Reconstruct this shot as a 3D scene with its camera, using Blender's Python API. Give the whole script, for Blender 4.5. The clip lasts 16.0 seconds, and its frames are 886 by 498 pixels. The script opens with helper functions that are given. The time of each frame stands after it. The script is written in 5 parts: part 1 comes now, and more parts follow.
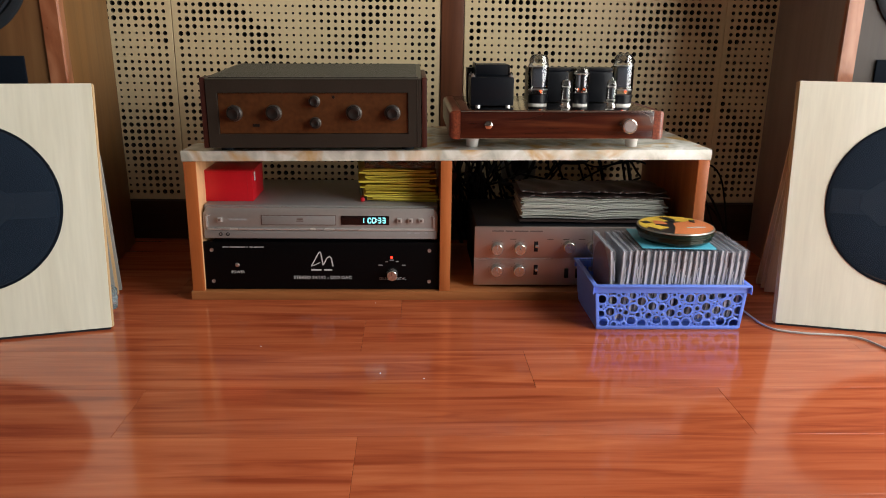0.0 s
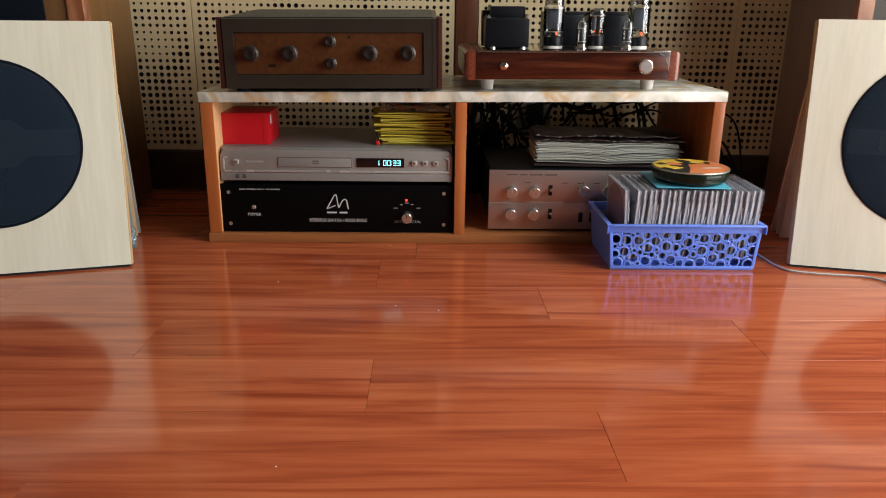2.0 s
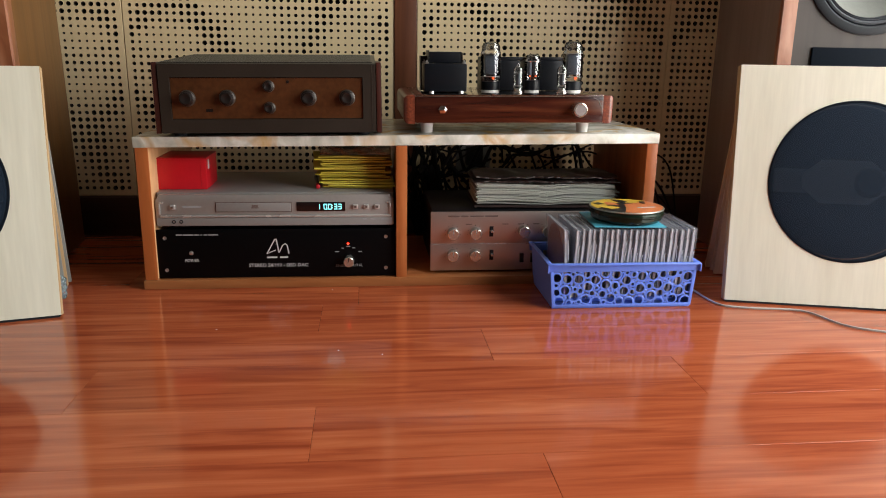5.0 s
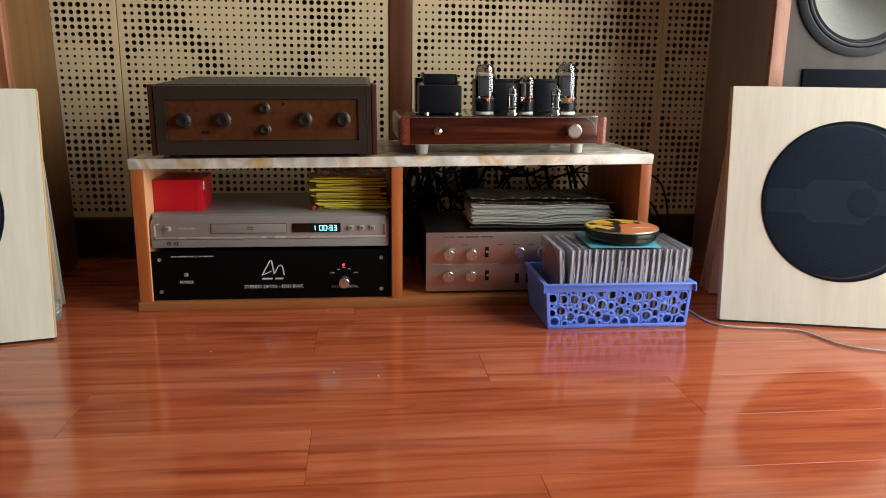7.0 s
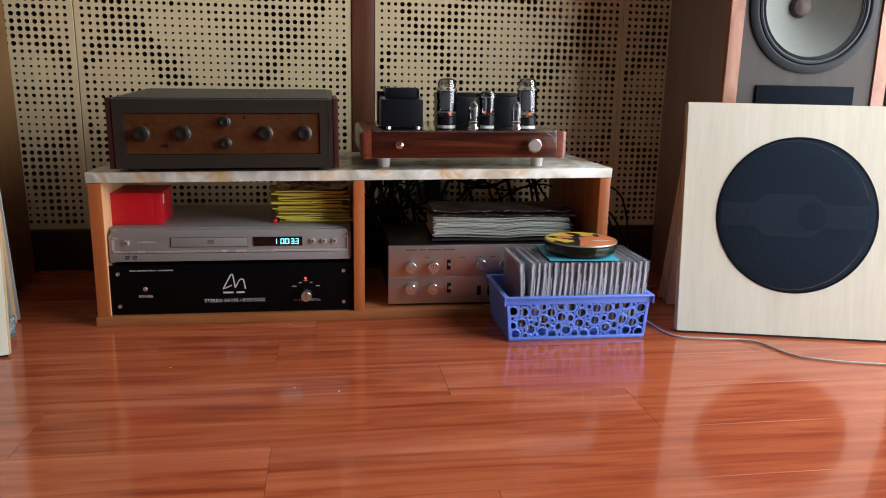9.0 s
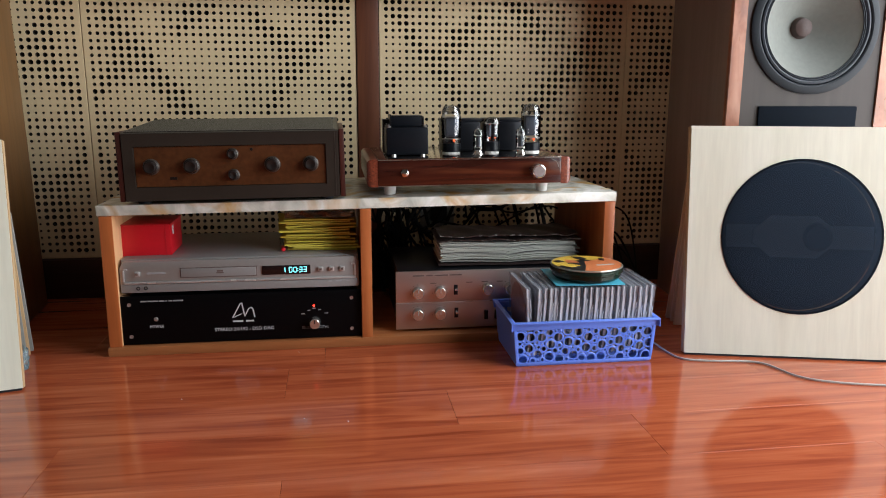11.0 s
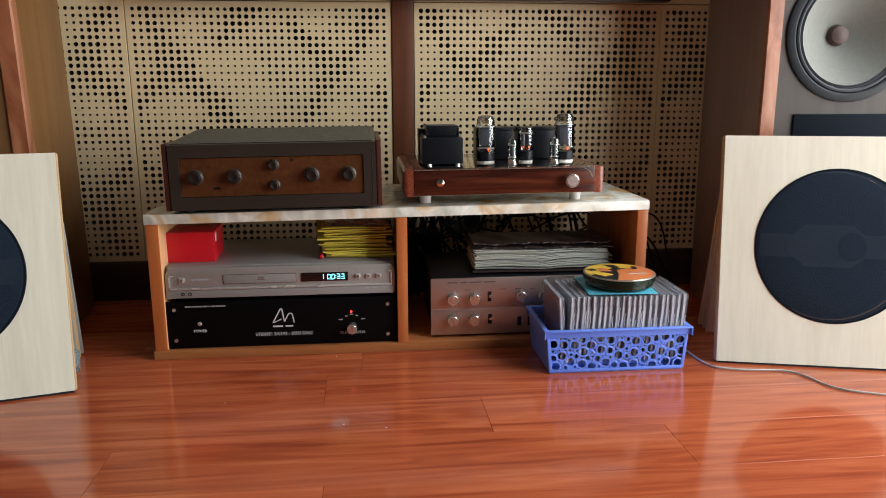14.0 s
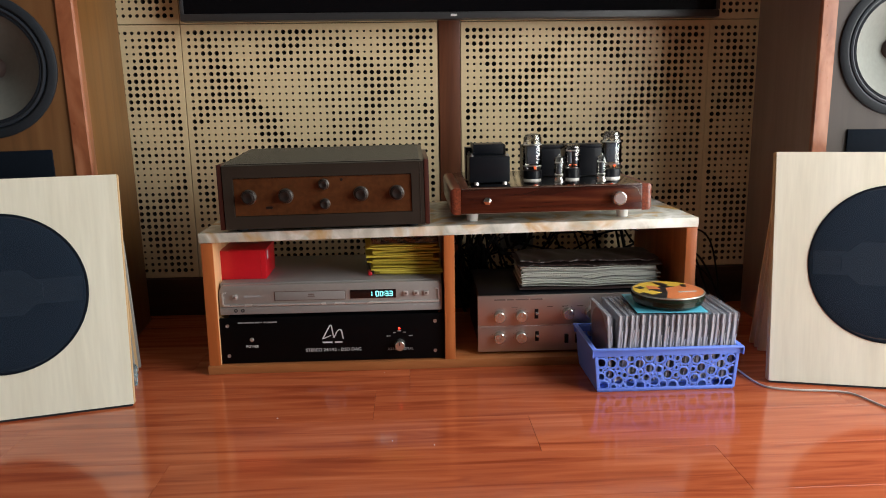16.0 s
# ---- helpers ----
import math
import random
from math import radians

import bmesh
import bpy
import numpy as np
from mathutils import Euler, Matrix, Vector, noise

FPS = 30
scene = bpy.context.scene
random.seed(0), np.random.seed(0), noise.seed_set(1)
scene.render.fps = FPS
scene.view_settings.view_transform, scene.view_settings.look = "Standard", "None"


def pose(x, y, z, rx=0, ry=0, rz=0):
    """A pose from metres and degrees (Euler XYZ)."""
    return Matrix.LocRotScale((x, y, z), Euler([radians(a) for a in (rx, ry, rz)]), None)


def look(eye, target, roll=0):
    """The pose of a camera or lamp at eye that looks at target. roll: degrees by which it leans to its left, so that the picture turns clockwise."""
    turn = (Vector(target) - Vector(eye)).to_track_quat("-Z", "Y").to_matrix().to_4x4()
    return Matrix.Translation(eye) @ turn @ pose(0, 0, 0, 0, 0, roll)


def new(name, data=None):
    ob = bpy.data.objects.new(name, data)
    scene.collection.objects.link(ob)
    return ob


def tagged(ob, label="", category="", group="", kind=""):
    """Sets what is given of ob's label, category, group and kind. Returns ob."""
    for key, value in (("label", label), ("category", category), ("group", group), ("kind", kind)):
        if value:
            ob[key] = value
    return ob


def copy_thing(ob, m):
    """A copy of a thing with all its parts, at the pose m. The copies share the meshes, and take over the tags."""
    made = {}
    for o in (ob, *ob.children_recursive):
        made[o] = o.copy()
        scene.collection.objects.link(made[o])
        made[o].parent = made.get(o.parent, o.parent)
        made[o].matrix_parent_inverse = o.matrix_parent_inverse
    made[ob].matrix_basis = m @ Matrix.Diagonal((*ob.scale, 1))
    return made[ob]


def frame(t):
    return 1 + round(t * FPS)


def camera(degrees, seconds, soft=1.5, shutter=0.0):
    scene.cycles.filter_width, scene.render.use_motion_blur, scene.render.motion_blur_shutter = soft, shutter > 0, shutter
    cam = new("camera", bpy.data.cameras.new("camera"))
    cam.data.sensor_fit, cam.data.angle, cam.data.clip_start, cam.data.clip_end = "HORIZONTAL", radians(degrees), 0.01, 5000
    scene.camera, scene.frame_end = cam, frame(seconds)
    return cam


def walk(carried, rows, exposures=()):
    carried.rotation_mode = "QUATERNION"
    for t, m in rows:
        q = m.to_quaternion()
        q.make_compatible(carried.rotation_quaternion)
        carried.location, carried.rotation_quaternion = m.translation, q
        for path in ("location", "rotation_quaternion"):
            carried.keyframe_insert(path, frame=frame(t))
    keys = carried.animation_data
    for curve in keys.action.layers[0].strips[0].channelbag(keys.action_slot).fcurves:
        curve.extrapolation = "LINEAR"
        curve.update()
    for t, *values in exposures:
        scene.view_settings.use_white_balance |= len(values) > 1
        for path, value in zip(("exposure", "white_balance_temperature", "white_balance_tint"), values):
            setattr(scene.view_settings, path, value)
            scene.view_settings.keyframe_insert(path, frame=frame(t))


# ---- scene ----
cam = camera(60.9, 16.0, soft=1.0)
PATH = [
    (0, (-0.045, -0.038, 0.487), (0.037, 1.881, -0.071), 0.9),
    (0.5, (-0.048, -0.052, 0.462), (0.01, 1.864, -0.107), 1.1),
    (1, (-0.048, -0.063, 0.446), (-0.016, 1.853, -0.126), 0.8),
    (1.5, (-0.046, -0.067, 0.436), (-0.018, 1.846, -0.147), 0.5),
    (2, (-0.048, -0.066, 0.424), (0.0, 1.838, -0.186), 0.8),
    (2.5, (-0.05, -0.064, 0.422), (0.05, 1.834, -0.203), 1.3),
    (3, (-0.049, -0.062, 0.422), (0.091, 1.831, -0.209), 1.4),
    (3.5, (-0.049, -0.061, 0.422), (0.124, 1.833, -0.194), 1.2),
    (4, (-0.047, -0.063, 0.423), (0.138, 1.845, -0.146), 1.0),
    (6.5, (-0.046, -0.064, 0.426), (0.166, 1.87, -0.037), 0.9),
    (7, (-0.048, -0.064, 0.426), (0.165, 1.873, -0.024), 0.8),
    (7.5, (-0.047, -0.064, 0.427), (0.164, 1.874, -0.017), 0.8),
    (8, (-0.047, -0.066, 0.428), (0.184, 1.87, -0.018), 1.1),
    (8.5, (-0.041, -0.067, 0.432), (0.231, 1.864, -0.01), 1.5),
    (9, (-0.039, -0.07, 0.442), (0.26, 1.859, 0.007), 1.2),
    (11.5, (-0.036, -0.077, 0.477), (0.231, 1.863, 0.069), -0.1),
    (12, (-0.037, -0.08, 0.481), (0.218, 1.86, 0.065), -0.1),
    (12.5, (-0.04, -0.085, 0.49), (0.215, 1.851, 0.06), 0.0),
    (13, (-0.038, -0.088, 0.496), (0.202, 1.85, 0.063), -0.2),
    (13.5, (-0.04, -0.092, 0.503), (0.184, 1.847, 0.069), -0.2),
    (14, (-0.048, -0.096, 0.505), (0.15, 1.848, 0.08), -0.1),
    (14.5, (-0.051, -0.098, 0.511), (0.111, 1.853, 0.101), -0.4),
    (15, (-0.053, -0.1, 0.514), (0.077, 1.856, 0.12), -0.6),
    (15.5, (-0.055, -0.103, 0.516), (0.048, 1.856, 0.126), -0.7),
    (16, (-0.055, -0.105, 0.518), (0.028, 1.854, 0.125), -0.8),
]
# the camera's white balance turns cooler in the middle of the shot
BALANCE = [(0, 0.04, 6600, 10), (7.5, 0.0, 6520, 10), (9, -0.04, 6020, 10), (12.8, 0.0, 6060, 10), (14.5, 0.06, 6400, 10), (16, 0.07, 6460, 10)]
walk(cam, [(t, look(eye, target, roll)) for t, eye, target, roll in PATH], BALANCE)

# ---------------------------------------------------------------- light
world = bpy.data.worlds.new("World")
scene.world = world
world.use_nodes = True
_bg = world.node_tree.nodes["Background"]
_sky = world.node_tree.nodes.new("ShaderNodeTexSky")
_sky.sky_type, _sky.sun_disc = "NISHITA", False
_sky.sun_elevation, _sky.sun_rotation = radians(40), radians(100)
world.node_tree.links.new(_sky.outputs[0], _bg.inputs[0])
_bg.inputs[1].default_value = 0.12

# daylight in the window's opening
lamp = bpy.data.lights.new("window_light", "AREA")
lamp.shape, lamp.size, lamp.size_y, lamp.energy = "RECTANGLE", 2.0, 1.9, 87.0
lamp.color = (1.0, 0.99, 0.95)
new("window_light", lamp).matrix_world = look((1.535, 0.5, 1.05), (0.0, 0.5, 1.05))

# ---------------------------------------------------------------- materials


def nodes_of(name):
    m = bpy.data.materials.new(name)
    m.use_nodes = True
    nt = m.node_tree
    return m, nt, nt.nodes["Principled BSDF"]


def plain(name, col, rough=0.5, metal=0.0, vary=0.12, scale=40.0, bump=0.0, spec=0.5, coat=0.0):
    """A paint, plastic, cloth or metal with fine mottling at two scales."""
    m, nt, p = nodes_of(name)
    N, L = nt.nodes, nt.links
    tc = N.new("ShaderNodeTexCoord")
    a, b = N.new("ShaderNodeTexNoise"), N.new("ShaderNodeTexNoise")
    a.inputs["Scale"].default_value, b.inputs["Scale"].default_value = scale * 0.15, scale * 4
    a.inputs["Detail"].default_value, b.inputs["Detail"].default_value = 3, 2
    L.new(tc.outputs["Object"], a.inputs["Vector"]), L.new(tc.outputs["Object"], b.inputs["Vector"])
    mx = N.new("ShaderNodeMath")
    mx.operation = "ADD"
    L.new(a.outputs[0], mx.inputs[0]), L.new(b.outputs[0], mx.inputs[1])
    r = N.new("ShaderNodeMapRange")
    r.inputs["From Min"].default_value, r.inputs["From Max"].default_value = 0.6, 1.4
    r.inputs["To Min"].default_value, r.inputs["To Max"].default_value = 1 - vary, 1 + vary
    L.new(mx.outputs[0], r.inputs["Value"])
    v = N.new("ShaderNodeVectorMath")
    v.operation = "SCALE"
    v.inputs[0].default_value = col
    L.new(r.outputs[0], v.inputs["Scale"])
    L.new(v.outputs[0], p.inputs["Base Color"])
    r2 = N.new("ShaderNodeMapRange")
    r2.inputs["To Min"].default_value, r2.inputs["To Max"].default_value = max(0.02, rough - 0.07), min(1, rough + 0.07)
    L.new(a.outputs[0], r2.inputs["Value"]), L.new(r2.outputs[0], p.inputs["Roughness"])
    p.inputs["Metallic"].default_value = metal
    p.inputs["Specular IOR Level"].default_value = spec
    p.inputs["Coat Weight"].default_value = coat
    if bump:
        bp = N.new("ShaderNodeBump")
        bp.inputs["Strength"].default_value, bp.inputs["Distance"].default_value = bump, 0.0006
        L.new(b.outputs[0], bp.inputs["Height"]), L.new(bp.outputs[0], p.inputs["Normal"])
    return m


def wood(name, dark, mid, light, along="X", fine=1.0, rough=0.35, coat=0.0, bump=0.05, stretch=14.0, shift=0.0):
    """Grained wood: long streaks and fine pores along one axis, shifted from piece to piece."""
    m, nt, p = nodes_of(name)
    N, L = nt.nodes, nt.links
    tc, oi = N.new("ShaderNodeTexCoord"), N.new("ShaderNodeObjectInfo")
    off = N.new("ShaderNodeVectorMath")
    off.operation = "SCALE"
    off.inputs[0].default_value = (37.0, 53.0, 19.0)
    L.new(oi.outputs["Random"], off.inputs["Scale"])
    add = N.new("ShaderNodeVectorMath")
    L.new(tc.outputs["Object"], add.inputs[0]), L.new(off.outputs[0], add.inputs[1])
    mp = N.new("ShaderNodeMapping")
    s = [stretch * fine] * 3
    s["XYZ".index(along)] = 1.1 * fine
    mp.inputs["Scale"].default_value = s
    L.new(add.outputs[0], mp.inputs["Vector"])
    big, pore = N.new("ShaderNodeTexNoise"), N.new("ShaderNodeTexNoise")
    big.inputs["Scale"].default_value, big.inputs["Detail"].default_value, big.inputs["Distortion"].default_value = 1.6, 5.0, 0.9
    pore.inputs["Scale"].default_value, pore.inputs["Detail"].default_value = 14.0, 3.0
    L.new(mp.outputs[0], big.inputs["Vector"]), L.new(mp.outputs[0], pore.inputs["Vector"])
    ramp = N.new("ShaderNodeValToRGB")
    e = ramp.color_ramp.elements
    e[0].position, e[0].color = 0.28, (*dark, 1)
    e[1].position, e[1].color = 0.72, (*light, 1)
    k = e.new(0.5)
    k.color = (*mid, 1)
    L.new(big.outputs[0], ramp.inputs[0])
    r = N.new("ShaderNodeMapRange")
    r.inputs["To Min"].default_value, r.inputs["To Max"].default_value = 0.89, 1.09
    L.new(pore.outputs[0], r.inputs["Value"])
    tone = N.new("ShaderNodeMapRange")
    tone.inputs["To Min"].default_value, tone.inputs["To Max"].default_value = 1 - shift, 1 + shift
    L.new(oi.outputs["Random"], tone.inputs["Value"])
    mm = N.new("ShaderNodeMath")
    mm.operation = "MULTIPLY"
    L.new(r.outputs[0], mm.inputs[0]), L.new(tone.outputs[0], mm.inputs[1])
    v = N.new("ShaderNodeVectorMath")
    v.operation = "SCALE"
    L.new(ramp.outputs[0], v.inputs[0]), L.new(mm.outputs[0], v.inputs["Scale"])
    L.new(v.outputs[0], p.inputs["Base Color"])
    rr = N.new("ShaderNodeMapRange")
    rr.inputs["To Min"].default_value, rr.inputs["To Max"].default_value = max(0.03, rough - 0.06), rough + 0.06
    L.new(pore.outputs[0], rr.inputs["Value"]), L.new(rr.outputs[0], p.inputs["Roughness"])
    p.inputs["Coat Weight"].default_value = coat
    p.inputs["Coat Roughness"].default_value = 0.08
    if bump:
        bp = N.new("ShaderNodeBump")
        bp.inputs["Strength"].default_value, bp.inputs["Distance"].default_value = bump, 0.001
        L.new(pore.outputs[0], bp.inputs["Height"]), L.new(bp.outputs[0], p.inputs["Normal"])
    return m


def onyx(name):
    """Cream and grey onyx with honey-coloured veins."""
    m, nt, p = nodes_of(name)
    N, L = nt.nodes, nt.links
    tc = N.new("ShaderNodeTexCoord")
    a, b = N.new("ShaderNodeTexNoise"), N.new("ShaderNodeTexNoise")
    a.inputs["Scale"].default_value, a.inputs["Detail"].default_value, a.inputs["Distortion"].default_value = 13.0, 7.0, 1.6
    b.inputs["Scale"].default_value, b.inputs["Detail"].default_value, b.inputs["Distortion"].default_value = 9.0, 4.0, 1.2
    mp = N.new("ShaderNodeMapping")
    mp.inputs["Location"].default_value = (3.1, 1.7, 0.4)
    L.new(tc.outputs["Object"], a.inputs["Vector"]), L.new(tc.outputs["Object"], mp.inputs["Vector"])
    L.new(mp.outputs[0], b.inputs["Vector"])
    r1, r2 = N.new("ShaderNodeValToRGB"), N.new("ShaderNodeValToRGB")
    for ramp, stops in ((r1, ((0.34, (0.45, 0.47, 0.41)), (0.5, (0.7, 0.71, 0.63)), (0.64, (0.87, 0.88, 0.83)))), (r2, ((0.53, (0, 0, 0)), (0.6, (0.5, 0.5, 0.5)), (0.68, (0.95, 0.95, 0.95))))):
        e = ramp.color_ramp.elements
        e[0].position, e[0].color = stops[0][0], (*stops[0][1], 1)
        e[1].position, e[1].color = stops[2][0], (*stops[2][1], 1)
        e.new(stops[1][0]).color = (*stops[1][1], 1)
    L.new(a.outputs[0], r1.inputs[0]), L.new(b.outputs[0], r2.inputs[0])
    mix = N.new("ShaderNodeMix")
    mix.data_type = "RGBA"
    mix.inputs["B"].default_value = (0.6, 0.36, 0.1, 1)
    L.new(r2.outputs[0], mix.inputs["Factor"]), L.new(r1.outputs[0], mix.inputs["A"])
    L.new(mix.outputs["Result"], p.inputs["Base Color"])
    p.inputs["Roughness"].default_value = 0.22
    return m


def glow(name, col, strength):
    m, nt, p = nodes_of(name)
    p.inputs["Base Color"].default_value = (*col, 1)
    p.inputs["Emission Color"].default_value = (*col, 1)
    p.inputs["Emission Strength"].default_value = strength
    return m


def clear(name, col, rough=0.02, ior=1.45, weight=1.0):
    m, nt, p = nodes_of(name)
    p.inputs["Base Color"].default_value = (*col, 1)
    p.inputs["Roughness"].default_value = rough
    p.inputs["IOR"].default_value = ior
    p.inputs["Transmission Weight"].default_value = weight
    return m


def thin_glass(name, tint, gloss):
    """A thin clear wall: straight through, with a gloss that grows at the rim."""
    m, nt, p = nodes_of(name)
    N, L = nt.nodes, nt.links
    t, g, f, a, mx = (N.new(k) for k in ("ShaderNodeBsdfTransparent", "ShaderNodeBsdfGlossy", "ShaderNodeFresnel", "ShaderNodeMath", "ShaderNodeMixShader"))
    t.inputs[0].default_value = (*tint, 1)
    g.inputs["Roughness"].default_value = 0.04
    f.inputs["IOR"].default_value = 1.45
    a.inputs[1].default_value = gloss
    L.new(f.outputs[0], a.inputs[0]), L.new(a.outputs[0], mx.inputs[0])
    L.new(t.outputs[0], mx.inputs[1]), L.new(g.outputs[0], mx.inputs[2])
    L.new(mx.outputs[0], N["Material Output"].inputs["Surface"])
    return m


def veil(name, col, rough, part_open):
    """Loose cloth or thin clear film: part of the light goes straight through."""
    m, nt, p = nodes_of(name)
    N, L = nt.nodes, nt.links
    p.inputs["Base Color"].default_value = (*col, 1)
    p.inputs["Roughness"].default_value = rough
    t, mx = N.new("ShaderNodeBsdfTransparent"), N.new("ShaderNodeMixShader")
    mx.inputs[0].default_value = part_open
    L.new(p.outputs[0], mx.inputs[1]), L.new(t.outputs[0], mx.inputs[2])
    L.new(mx.outputs[0], N["Material Output"].inputs["Surface"])
    return m


def brushed(name, col, rough):
    m, nt, p = nodes_of(name)
    N, L = nt.nodes, nt.links
    tc, mp, n = N.new("ShaderNodeTexCoord"), N.new("ShaderNodeMapping"), N.new("ShaderNodeTexNoise")
    mp.inputs["Scale"].default_value = (2, 60, 900)
    n.inputs["Scale"].default_value, n.inputs["Detail"].default_value = 1.0, 3.0
    L.new(tc.outputs["Object"], mp.inputs["Vector"]), L.new(mp.outputs[0], n.inputs["Vector"])
    r = N.new("ShaderNodeMapRange")
    r.inputs["To Min"].default_value, r.inputs["To Max"].default_value = rough - 0.08, rough + 0.1
    L.new(n.outputs[0], r.inputs["Value"]), L.new(r.outputs[0], p.inputs["Roughness"])
    p.inputs["Base Color"].default_value, p.inputs["Metallic"].default_value = (*col, 1), 0.9
    return m


LAMINATE = wood("laminate", (0.25, 0.046, 0.018), (0.39, 0.088, 0.033), (0.5, 0.138, 0.054), "X", 1.7, 0.13, 0.2, 0.03, 17.0, 0.05)
JOINT = plain("joint_dark", (0.12, 0.028, 0.013), 0.6)
ONYX = onyx("onyx")
RACKWOOD = wood("rack_wood", (0.32, 0.088, 0.022), (0.43, 0.125, 0.034), (0.52, 0.175, 0.055), "Z", 1.6, 0.35)
RACKBASE = wood("rack_wood_across", (0.26, 0.085, 0.027), (0.36, 0.135, 0.045), (0.45, 0.19, 0.07), "X", 1.6, 0.35)
# lit copy of the rack wood, for the side that faces the window
RACKLIT = wood("rack_wood_lit", (0.5, 0.26, 0.11), (0.62, 0.35, 0.17), (0.7, 0.42, 0.22), "Z", 1.6, 0.4)
PINE = wood("pine", (0.645, 0.635, 0.515), (0.7, 0.695, 0.575), (0.73, 0.725, 0.61), "Z", 0.9, 0.5, 0.0, 0.04, 13.0)
PINEEDGE = wood("pine_edge", (0.4, 0.25, 0.12), (0.55, 0.38, 0.2), (0.62, 0.46, 0.27), "Z", 1.5, 0.55)
BURL = wood("burl", (0.13, 0.036, 0.014), (0.27, 0.092, 0.04), (0.4, 0.165, 0.085), "Z", 5.0, 0.3, 0.3, 0.02, 2.4)
# right tower: side lightened for missing fill light, BAFFLE darkened for shade
TOWERSIDE = wood("tower_side", (0.21, 0.148, 0.13), (0.24, 0.17, 0.15), (0.27, 0.195, 0.172), "Z", 1.2, 0.32)
# left tower (with BAFFLEL): the same veneer in a warmer, lit tone
TOWERSIDEL = wood("tower_side_left", (0.115, 0.05, 0.013), (0.155, 0.07, 0.019), (0.185, 0.088, 0.026), "Z", 1.2, 0.4)
BAFFLE = wood("baffle", (0.027, 0.019, 0.016), (0.034, 0.025, 0.02), (0.042, 0.031, 0.025), "Z", 1.2, 0.6)
BAFFLEL = wood("baffle_left", (0.1, 0.045, 0.015), (0.145, 0.066, 0.023), (0.18, 0.088, 0.033), "Z", 1.2, 0.45)
POSTWOOD = wood("post_wood", (0.07, 0.022, 0.01), (0.12, 0.04, 0.018), (0.16, 0.06, 0.027), "Z", 1.5, 0.4)
SKIRT = wood("skirting_wood", (0.02, 0.009, 0.006), (0.035, 0.014, 0.009), (0.05, 0.02, 0.012), "X", 1.3, 0.45)
MDF = plain("perforated_board", (0.67, 0.54, 0.325), 0.55, 0, 0.06, 30, 0.1)
# shade inside the panel holes, put into the colour of their walls
HOLESHADE = plain("hole_shade", (0.06, 0.045, 0.03), 0.9)
# near-black: stands in for the shade behind the panel holes; also the bead strip
VOID = plain("void_black", (0.006, 0.005, 0.004), 0.95)
# unseen room surfaces (with CEIL): dark so that little light bounces back
PLASTER = plain("plaster", (0.17, 0.15, 0.13), 0.85, 0, 0.05, 8, 0.15)
# unseen west wall, paler than the others to bounce fill onto the right tower
PALE = plain("fill_wall", (0.27, 0.25, 0.23), 0.85, 0, 0.05, 8, 0.15)
CEIL = plain("ceiling_dull", (0.22, 0.205, 0.185), 0.9, 0, 0.03, 8)
BLACKGLOSS = plain("black_panel", (0.0025, 0.0025, 0.003), 0.3, 0, 0.2, 30, 0, 0.09)
BLACKSAT = plain("black_satin", (0.0045, 0.0058, 0.009), 0.36, 0, 0.2, 60, 0.1, 0.3)
NAVY = plain("navy_cloth", (0.005, 0.008, 0.013), 0.75, 0, 0.15, 60, 0, 0.06)
RUBBER = plain("rubber", (0.010, 0.014, 0.019), 0.6, 0, 0.2, 60, 0, 0.3)
SURROUND = plain("surround_rubber", (0.016, 0.022, 0.031), 0.5, 0, 0.15, 60, 0, 0.35)
CONE = plain("cone_paper", (0.155, 0.165, 0.148), 0.75, 0, 0.1, 30, 0.2)
CAPRED = plain("dust_cap", (0.075, 0.05, 0.045), 0.6, 0, 0.2, 60)
CLOTH = veil("grille_cloth", (0.0115, 0.021, 0.036), 0.85, 0.15)
CLOTH.node_tree.nodes["Principled BSDF"].inputs["Specular IOR Level"].default_value = 0.12
STRAP = plain("strap_grey", (0.2, 0.24, 0.28), 0.6, 0, 0.1, 40)
SILVER = plain("silver_plastic", (0.37, 0.355, 0.34), 0.34, 0.45, 0.06, 40)
SILVERLT = plain("silver_trim", (0.56, 0.545, 0.53), 0.28, 0.5, 0.04, 40)
SILVERTOP = plain("grey_case", (0.26, 0.255, 0.25), 0.42, 0.2, 0.05, 60, 0.1)
ALU = brushed("brushed_aluminium", (0.58, 0.5, 0.47), 0.36)
KNOB = plain("turned_aluminium", (0.66, 0.66, 0.63), 0.22, 0.9, 0.05, 60)
CHROME = plain("chrome", (0.75, 0.74, 0.72), 0.08, 1.0, 0.03, 30)
STEEL = plain("polished_steel", (0.5, 0.47, 0.43), 0.12, 1.0, 0.06, 20)
SCREW = plain("screw_steel", (0.6, 0.6, 0.6), 0.3, 0.9)
BROWNCASE = plain("brown_case", (0.026, 0.019, 0.014), 0.55, 0, 0.18, 90, 0.3, 0.2)
BROWNLID = plain("brown_lid", (0.1, 0.092, 0.068), 0.5, 0, 0.12, 90, 0.3)
REDWOOD = wood("red_veneer", (0.03, 0.008, 0.006), (0.05, 0.012, 0.008), (0.07, 0.017, 0.011), "Z", 2.0, 0.4)
COPPERPANEL = plain("copper_panel", (0.105, 0.038, 0.013), 0.32, 0.3, 0.35, 30)
DARKKNOB = plain("dark_knob", (0.012, 0.009, 0.008), 0.35, 0.0, 0.2, 60, 0, 0.3)
BEAD = plain("bead_metal", (0.16, 0.15, 0.12), 0.4, 0.4, 0.1, 60)
